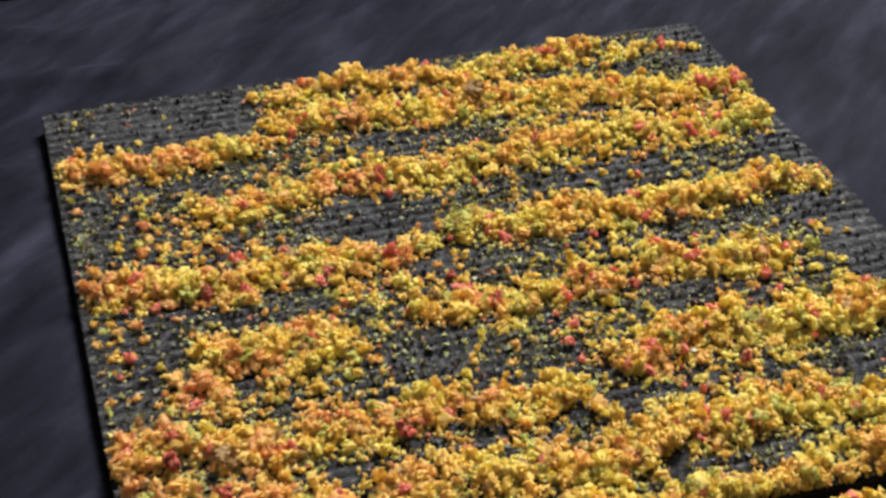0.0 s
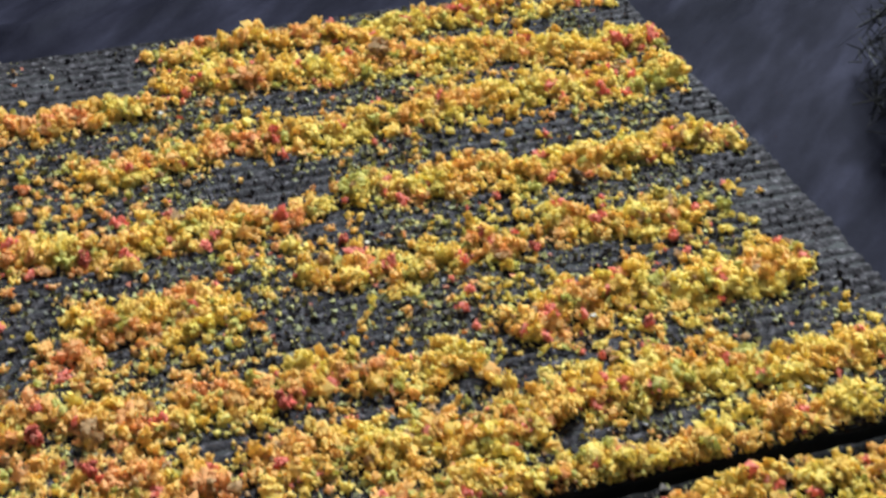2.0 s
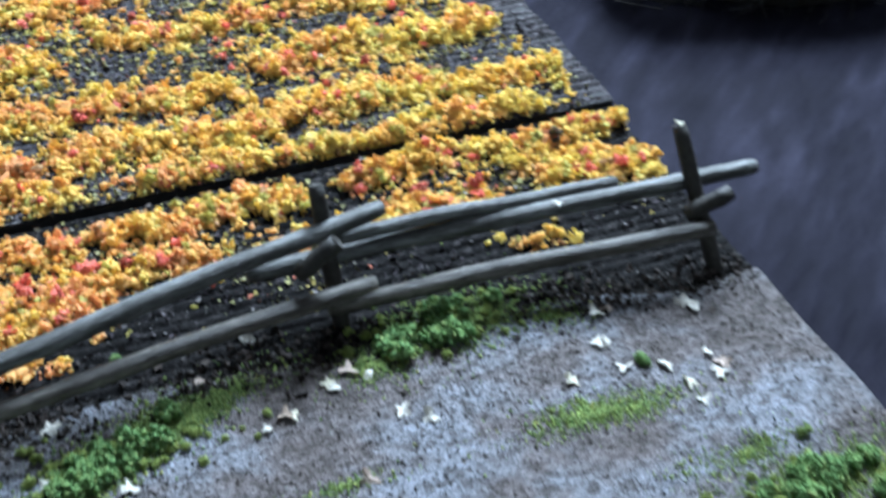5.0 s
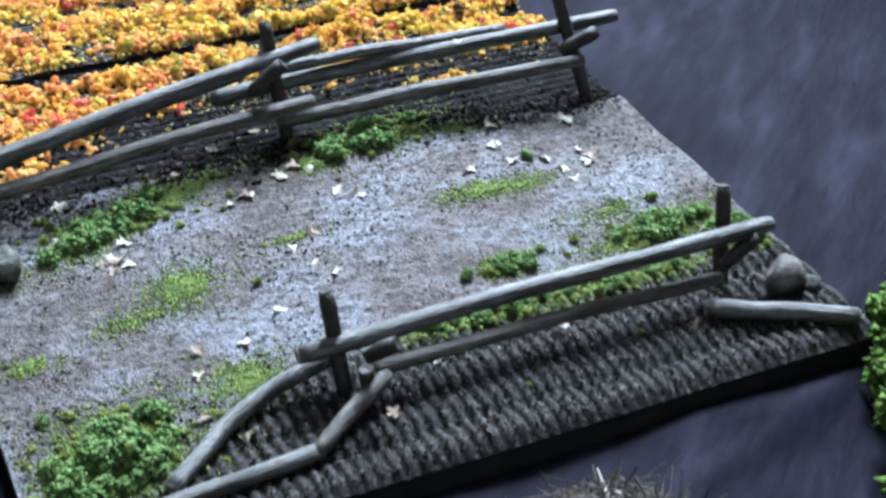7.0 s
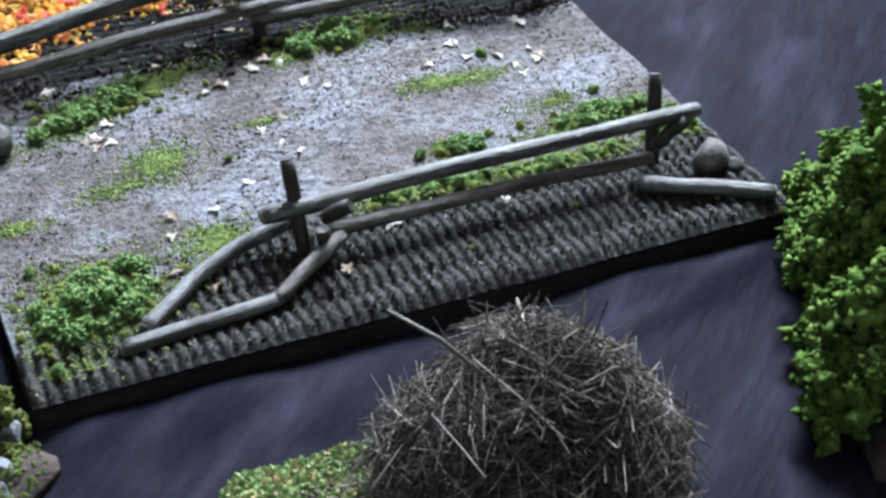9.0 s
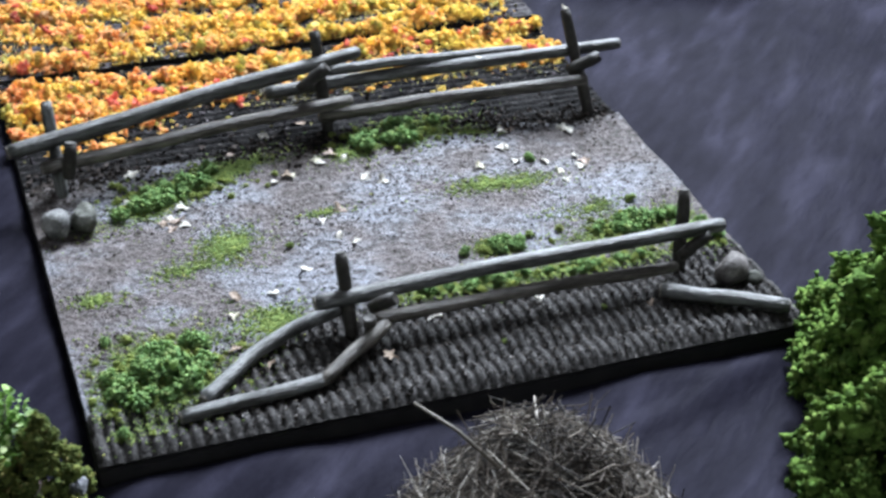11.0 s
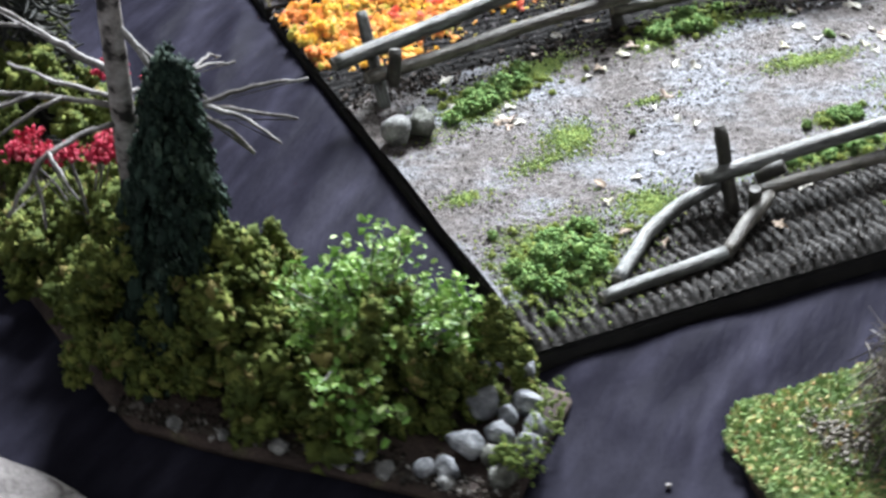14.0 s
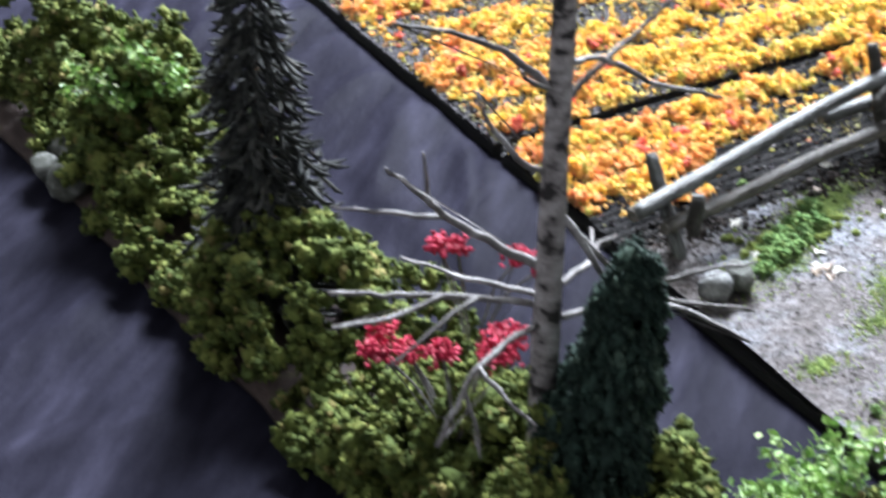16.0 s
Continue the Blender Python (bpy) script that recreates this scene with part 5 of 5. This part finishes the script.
def shaggy_conifer(at, tall, foot, top, clumps, material, label, lean_to=(0.0, 0.0)):
    """A blunt, dense conifer: drooping tongues of turf hung in overlapping tiers round the trunk."""
    ob, add = conifer_frame(at, tall * 0.9, label, (0.9 * lean_to[0], 0.9 * lean_to[1]))
    x, y, z = at
    q = rng.random(clumps) ** 1.15
    a = rng.uniform(0, 2 * np.pi, clumps)
    tier = 0.80 + 0.24 * np.abs(np.sin(q * 6 * np.pi + 2.5 * np.sin(a)))
    r = (top + (foot - top) * (1 - q) ** 0.85) * np.clip((1.02 - q) / 0.10, 0.25, 1) ** 0.6 * tier * rng.uniform(0.6, 1.0, clumps)
    at_all = np.stack([x + lean_to[0] * q + r * np.cos(a), y + lean_to[1] * q + r * np.sin(a), z + tall * (0.03 + 0.93 * q)], 1)
    size = (0.0036 + 0.0030 * (1 - q)) * rng.uniform(0.7, 1.35, clumps)
    lean = 0.45 * (1 - 0.6 * q)
    out, up = np.stack([np.cos(a), np.sin(a), 0 * a], 1), np.stack([-np.cos(a) * np.sin(lean), -np.sin(a) * np.sin(lean), np.cos(lean)], 1)
    side = np.cross(up, out)
    side /= np.linalg.norm(side, axis=1)[:, None]
    turn = np.stack([side, np.cross(up, side), up], 2)
    add("foliage", *scatter(TURF, TURF_F, at_all, np.stack([size, size * 0.85, size * 2.0], 1), turn=turn), material, "stuff", True)
    return ob


def spiky_conifer(at, tall, radius, tiers, per, material, label):
    """An open conifer: boughs in tiers, each set with tapered fronds that point outwards and droop."""
    ob, add = conifer_frame(at, tall, label)
    x, y, z = at
    boughs, fronds = [], []
    for t in range(tiers):
        q = t / (tiers - 1)
        for k in range(max(5, int(per * (1 - 0.5 * q)))):
            a = 2 * np.pi * (k + 0.5 * t) / max(5, int(per * (1 - 0.5 * q))) + rng.normal(0, 0.2)
            reach = radius * ((1 - q) ** 0.85 + 0.08) * rng.uniform(0.62, 1.08)
            out = np.array([np.cos(a), np.sin(a), 0.0])
            p0 = np.array([x, y, z + tall * (0.05 + 0.95 * q)])
            line = along([p0, p0 + out * reach * 0.5 + (0, 0, -0.22 * reach), p0 + out * reach + (0, 0, -0.80 * reach)], max(reach / 5, 0.001))
            line[:, 2] = np.maximum(line[:, 2], z + 0.004)
            boughs.append(tube(line, np.linspace(0.0011, 0.0005, len(line)), 5, 0.15, cap=False))
            for _ in range(7):
                s = rng.uniform(0.25, 1.0)
                b = np.array([np.interp(s, np.linspace(0, 1, len(line)), line[:, c]) for c in range(3)])
                w = out + np.cross(out, (0, 0, 1)) * rng.normal(0, 0.75) + (0, 0, rng.uniform(-0.95, -0.15))
                w /= np.linalg.norm(w)
                size = rng.uniform(0.006, 0.013) * (0.6 + 0.6 * (1 - q))
                tip = b + w * size + (0, 0, 0.18 * size)
                tip[2] = max(tip[2], z + 0.002)
                fronds.append(tube([b, b + w * size * 0.55, tip], (0.0008, 0.0010, 0.0002), 5, 0.1, cap=False))
    add("bough_wood", *joined(boughs), material, "stuff", True)
    add("fronds", *joined(fronds), material, "stuff", True)
    return ob


shaggy_conifer((-0.1205, 0.0650, 0.006), 0.131, 0.0245, 0.0066, 430, M_NEEDLE, "dense dark green conifer rising out of the hedge", (0.0100, -0.0126))
spiky_conifer((-0.1360, 0.2650, 0.006), 0.170, 0.033, 28, 14, M_NEEDLEGREY, "dark grey-green conifer with drooping spiky boughs")


# ---- bare birch ----
birch = thing("bare_tree", (-0.1235, 0.0775, 0.006), "leafless pale birch with forked grey twigs above the hedge", "tree")
b_inv = Matrix.Translation((0.1235, -0.0775, -0.006))
t_line = along([(-0.1240, 0.0775, 0.004), (-0.1238, 0.0775, 0.090), (-0.1228, 0.0775, 0.155), (-0.1210, 0.0775, 0.220), (-0.1205, 0.0780, 0.278)], 0.006)
o = piece("trunk", *tube(t_line, np.linspace(0.0052, 0.0026, len(t_line)), 14, 0.02), M_BARK, birch, "pale birch bark with dark bands")
o.matrix_parent_inverse = b_inv


def twig(points, r0, r1):
    line = along(points, 0.004)
    line[1:-1] += rng.normal(0, 0.00022, (len(line) - 2, 3))
    o = piece("branch", *tube(line, np.linspace(r0, r1, len(line)) * 0.84, 7, 0.05), M_TWIG, birch)
    o.matrix_parent_inverse = b_inv


B = (-0.1235, 0.0775)
for pts, r0, r1 in (
    ([(*B, 0.106), (-0.150, 0.093, 0.109), (-0.1793, 0.1101, 0.1092)], 0.0014, 0.0008), ([(-0.150, 0.093, 0.109), (-0.168, 0.093, 0.107), (-0.1839, 0.0982, 0.1058)], 0.0011, 0.0007),
    ([(*B, 0.108), (-0.142, 0.094, 0.112), (-0.155, 0.110, 0.114)], 0.0012, 0.0006), ([(-0.142, 0.087, 0.109), (-0.160, 0.084, 0.104), (-0.174, 0.084, 0.097)], 0.0010, 0.0006),
    ([(*B, 0.100), (-0.095, 0.072, 0.102), (-0.070, 0.0480, 0.1030)], 0.0015, 0.0006), ([(-0.098, 0.073, 0.102), (-0.080, 0.068, 0.108), (-0.062, 0.058, 0.1120)], 0.0012, 0.0006),
    ([(-0.096, 0.072, 0.102), (-0.086, 0.056, 0.103), (-0.0800, 0.0370, 0.1020)], 0.0011, 0.0006), ([(*B, 0.100), (-0.138, 0.074, 0.101), (-0.1544, 0.0682, 0.0985), (-0.170, 0.0615, 0.0825)], 0.0014, 0.0009),
    ([(-0.152, 0.069, 0.099), (-0.150, 0.056, 0.095), (-0.1481, 0.0443, 0.0937)], 0.0010, 0.0006), ([(-0.158, 0.067, 0.095), (-0.158, 0.060, 0.086), (-0.159, 0.056, 0.078)], 0.0009, 0.0005),
    ([(*B, 0.118), (-0.136, 0.087, 0.125), (-0.148, 0.0951, 0.1342), (-0.163, 0.083, 0.153), (-0.179, 0.0702, 0.1715)], 0.0019, 0.0006), ([(-0.158, 0.087, 0.147), (-0.161, 0.082, 0.158), (-0.164, 0.078, 0.168)], 0.0010, 0.0005),
    ([(-0.148, 0.0951, 0.1342), (-0.160, 0.104, 0.134), (-0.176, 0.112, 0.137)], 0.0011, 0.0005), ([(*B, 0.176), (-0.136, 0.080, 0.189), (-0.152, 0.082, 0.198), (-0.169, 0.084, 0.204)], 0.0015, 0.0006),
    ([(-0.123, 0.0775, 0.176), (-0.131, 0.076, 0.181), (-0.137, 0.074, 0.187)], 0.0010, 0.0006), ([(-0.122, 0.0775, 0.170), (-0.110, 0.079, 0.179), (-0.097, 0.081, 0.184), (-0.081, 0.083, 0.193)], 0.0014, 0.0006),
    ([(-0.121, 0.0775, 0.184), (-0.108, 0.079, 0.182), (-0.089, 0.079, 0.169), (-0.064, 0.079, 0.158)], 0.0012, 0.0006), ([(*B, 0.140), (-0.1165, 0.0720, 0.130), (-0.1125, 0.0680, 0.120), (-0.1084, 0.0665, 0.1130)], 0.0017, 0.0010),
    ([(-0.1165, 0.0720, 0.130), (-0.106, 0.071, 0.116), (-0.096, 0.068, 0.107)], 0.0013, 0.0008),
    ([(*B, 0.110), (-0.100, 0.090, 0.106), (-0.086, 0.106, 0.099), (-0.072, 0.115, 0.093)], 0.0014, 0.0006), ([(-0.092, 0.100, 0.102), (-0.081, 0.117, 0.097), (-0.075, 0.125, 0.091)], 0.0011, 0.0005),
    ([(*B, 0.150), (-0.133, 0.079, 0.156), (-0.141, 0.081, 0.167), (-0.145, 0.083, 0.179)], 0.0014, 0.0006), ([(-0.098, 0.080, 0.096), (-0.0830, 0.090, 0.0790), (-0.0745, 0.092, 0.0660)], 0.0013, 0.0011),
    ([(*B, 0.212), (-0.139, 0.082, 0.230), (-0.158, 0.086, 0.241)], 0.0013, 0.0005), ([(*B, 0.226), (-0.106, 0.075, 0.242), (-0.086, 0.073, 0.252)], 0.0013, 0.0005),
):
    twig(pts, r0, r1)


# ---- red flowering shrub ----
def blossom(at, spots, label):
    ob = thing("flowering_shrub", at, label, "shrub")
    inv = Matrix.Translation(-Vector(at))
    stems, pts = [], []
    for x, y, z, spread, n in spots:
        stems.append(tube(along([at, ((at[0] + x) / 2, (at[1] + y) / 2, z * 0.8), (x, y, z)], 0.004), 0.0005, 5))
        pts.append(np.array([(x, y, z)]) + rng.normal(0, 0.8, (2 * n, 3)) * (spread, spread, spread * 0.55))
    o = tagged(piece("stem_wood", *joined(stems), M_TWIG, ob), kind="stuff")
    o.matrix_parent_inverse = inv
    p = np.vstack(pts)
    o = piece("blossoms", *scatter(LUMP, LUMP_F, p, rng.uniform(0.0006, 0.0013, len(p))), M_RED, ob, "crimson blossoms")
    o.matrix_parent_inverse = inv
    return ob


blossom((-0.135, 0.112, 0.030), [(-0.1550, 0.129, 0.068, 0.0032, 60), (-0.1470, 0.123, 0.068, 0.0030, 50), (-0.1400, 0.112, 0.072, 0.0030, 50), (-0.1300, 0.096, 0.079, 0.0036, 90), (-0.1250, 0.098, 0.081, 0.0036, 80), (-0.148, 0.134, 0.070, 0.003, 25)], "crimson flowering shrub below the birch")
blossom((-0.106, 0.152, 0.030), [(-0.1130, 0.163, 0.076, 0.0026, 45), (-0.1090, 0.157, 0.077, 0.0026, 25), (-0.0980, 0.134, 0.082, 0.0030, 55), (-0.0930, 0.128, 0.079, 0.0024, 35)], "crimson flowering shrub behind the birch")


# ---- twig heaps ----
def heap(at, radius, tall, count, material, label, stray=40, thick=0.00042, pale=None):
    pale = pale or material
    ob = thing("twig_heap", at, label, "twig heap", "twig heaps")
    inv = Matrix.Translation(-Vector(at))
    v, f = ICO[3]
    core = v[:, :] * (radius * 0.80, radius * 0.80, tall * 0.82) + (at[0], at[1], at[2])
    core[:, 2] = np.maximum(core[:, 2], at[2])
    o = piece("core", core, f, material, ob)
    o.matrix_parent_inverse = inv
    sticks = []
    for k in range(count + stray):
        a, q = rng.uniform(0, 2 * np.pi), rng.random() ** 0.5
        n = np.array([np.cos(a) * q, np.sin(a) * q, math.sqrt(max(0.0, 1 - q * q))])
        lobe = 1 + 0.07 * math.sin(2 * a + 0.8) + 0.06 * math.sin(5 * a + 2.0) + 0.04 * math.sin(9 * a)
        c = n * (radius * lobe, radius * lobe, tall * (1 + 0.08 * math.sin(3 * a + 6 * q))) * rng.uniform(0.84, 1.03)
        t = np.cross(n, rng.normal(size=3))
        t /= np.linalg.norm(t) + 1e-9
        down = np.array([np.cos(a), np.sin(a), -0.9]) * 0.9
        t = t + down * rng.uniform(0.2, 1.0) + n * (rng.normal(0, 0.10) if k < count else rng.uniform(0.1, 0.6))
        t /= np.linalg.norm(t)
        half = rng.uniform(0.005, 0.019) if k < count else rng.uniform(0.007, 0.016)
        bend = rng.normal(0, 0.0014, 3)
        p = np.array([c - t * half, c + bend, c + t * half])
        p[:, 2] = np.maximum(p[:, 2], 0.0008)
        v, f = tube(p + at, np.array([1.0, 1.0, 0.6]) * thick * rng.uniform(0.6, 1.5), 4, cap=False)
        if k < count:
            sticks.append((v, f))
        else:
            o = piece("twig", v, f, pale, ob)
            o.matrix_parent_inverse = inv
    o = tagged(piece("thatch", *joined(sticks), material, ob), kind="stuff")
    o.matrix_parent_inverse = inv
    return ob


M_PALETWIG = pieces("bleached_straw", [(0.0, (0.16, 0.14, 0.11)), (0.5, (0.34, 0.31, 0.27)), (0.85, (0.60, 0.57, 0.52))], own=True, rough=0.55, spec=0.4)
heap((0.130, -0.108, 0.004), 0.052, 0.072, 5000, M_STRAW, "rough heap of dry grey-brown twigs beside a grass patch", 190, 0.00024, M_PALETWIG)
heap((0.4625, 0.450, 0.001), 0.103, 0.075, 5000, M_DARKSTRAW, "dark heap of blackened twigs on the cloth", 24, 0.00034)

v, f = tube([(0.112, -0.112, 0.078), (0.1000, -0.1045, 0.0905), (0.0893, -0.0929, 0.0954)], (0.0006, 0.0007, 0.0005), 6)
loose = tagged(piece("straw", v, f, M_PALETWIG), "long pale straw sticking out of the twig heap", "straw", "stray straws")
v, f = tube([(0.131, -0.099, 0.076), (0.1360, -0.086, 0.074), (0.1411, -0.0729, 0.0694)], (0.0005, 0.0005, 0.0003), 6)
tagged(piece("straw", v, f, M_PALETWIG), "short pale straw sticking up from the twig heap", "straw", "stray straws")

GRASS_RIM = [(0.039, -0.125), (0.039, -0.085), (0.044, -0.064), (0.058, -0.0500), (0.080, -0.0490), (0.112, -0.056), (0.150, -0.075), (0.165, -0.110), (0.150, -0.150), (0.110, -0.160), (0.060, -0.155)]
meadow = thing("grass_mat", (0, 0, 0), "low grassy base with orange specks under a twig heap", "terrain base")
part("base", slab(smooth_outline(GRASS_RIM[::-1], 0.006, 0.0012, 320), 0.0, 0.004, 0.002), M_EARTH, meadow, smooth=True)
n = 11000
gx, gy = rng.uniform(0.039, 0.122, n), rng.uniform(-0.150, -0.050, n)
corner = np.hypot(np.maximum(0.063 - gx, 0), np.maximum(gy + 0.073, 0)) < 0.024
gx, gy = gx[corner], gy[corner]
v, f = scatter(CHIP, CHIP_F, np.stack([gx, gy, np.full(len(gx), 0.0045) + 0.0012 * rng.random(len(gx))], 1), np.stack([rng.uniform(0.0005, 0.0012, len(gx))] * 2 + [rng.uniform(0.0008, 0.0019, len(gx))], 1) * (0.75 + 0.6 * np.clip(waves(gx, gy, 330, 160, 2) + 0.5, 0, 1))[:, None], tilt=0.2)
tagged(piece("grass", v, f, pieces("meadow_grass_flock", [(0.0, (0.27, 0.40, 0.17)), (0.35, (0.40, 0.55, 0.23)), (0.66, (0.56, 0.61, 0.29)), (0.92, (0.78, 0.55, 0.30))], patch=80, drift=0.30, sheer=0.3), meadow), "short bright green grass flock with orange specks", kind="stuff")

gx, gy = 0.078 + rng.normal(0, 0.006, 260), -0.082 + rng.normal(0, 0.008, 260)
v, f = scatter(TET, TET_F, np.stack([gx, gy, 0.0062 + 0.001 * rng.random(260)], 1), rng.uniform(0.0004, 0.0012, (260, 1)) * rng.uniform(0.6, 1.5, (260, 3)))
tagged(piece("litter", v, f, M_PALETWIG, meadow), "grey broken straw fallen on the grass", kind="stuff")

# ---- green bush section at the far side of the road board ----
BUSH_RIM = [(0.250, -0.130), (0.285, -0.155), (0.400, -0.130), (0.420, 0.010), (0.365, 0.020), (0.322, -0.012), (0.294, -0.042), (0.266, -0.075)]
bush_row = thing("bush_section", (0, 0, 0), "tall mid-green bush row on a low base beside the road board", "hedge")
part("base", slab(smooth_outline(BUSH_RIM, 0.007, 0.0012, 340), 0.0, 0.005, 0.004), M_EARTH, bush_row, smooth=True)
hedge(bush_row, "foliage", [(0.281, -0.125), (0.309, -0.070), (0.347, -0.010)], 0.041, 0.060, 540, (0.0065, 0.0120), M_BUSH, "dense mid-green clump foliage of a tall bush row", 11)
hedge(bush_row, "foliage", [(0.345, -0.115), (0.390, -0.050)], 0.034, 0.064, 190, (0.0055, 0.0100), M_BUSH, "dense mid-green clump foliage at the back of the bush row", 13)
hedge(bush_row, "foliage", [(0.258, -0.118), (0.268, -0.085), (0.292, -0.050)], 0.012, 0.030, 70, (0.0040, 0.0070), M_BUSH, "low green foliage at the bush's foot", 27)
for k, (x, y, z, a) in enumerate(((0.268, -0.070, 0.014, 0.0055), (0.258, -0.083, 0.008, 0.0042))):
    stone((x, y, z), (a, a * 0.8, a * 0.8), M_STONE, "pale grey lichened stone at the bush's foot", "stones at the bushes", seed=80 + k)

# ---- pale rock section at the near corner of the table ----
ROCK_RIM = [(-0.1480, -0.034), (-0.1820, 0.021), (-0.2050, 0.052), (-0.2600, 0.070), (-0.3200, 0.020), (-0.2900, -0.080), (-0.1700, -0.090)]


def pale_rock():
    bm = slab(smooth_outline(ROCK_RIM, 0.008, 0.003, 360), 0.0, 0.010, 0.004)
    bmesh.ops.subdivide_edges(bm, edges=[e for e in bm.edges], cuts=1)
    for v in bm.verts:
        if v.co.z > 0.006:
            v.co.z += 0.0012 * noise.noise(v.co * 60)
    return bm


tagged(part("rock_slab", pale_rock(), M_PLATEAU, smooth=True), "pale grey cracked rock section lying on the cloth", "rock slab")

# ---- hedge beyond the field ----
FAR_RIM = [(-0.20, 0.760), (0.000, 0.742), (0.030, 0.760), (0.030, 0.860), (-0.20, 0.880)]
far_row = thing("hedge_section", (0, 0, 0), "dark olive hedge on a base beyond the field board", "hedge")
part("base", slab(smooth_outline(FAR_RIM, 0.008, 0.0012, 380), 0.0, 0.006, 0.004), M_EARTH, far_row, smooth=True)
hedge(far_row, "foliage", [(-0.18, 0.810), (0.005, 0.795)], 0.038, 0.045, 190, (0.005, 0.009), M_HEDGE, "dark olive clump foliage of the hedge beyond the field", 17)

# crumbs on the cloth
for k, (x, y) in enumerate(((0.0141, -0.0716), (-0.215, 0.30))):
    stone((x, y, 0.0006), (0.0013, 0.0011, 0.0009), M_TWIG, "small brown crumb on the black cloth", "crumbs on the cloth", name="crumb", seed=95 + k)
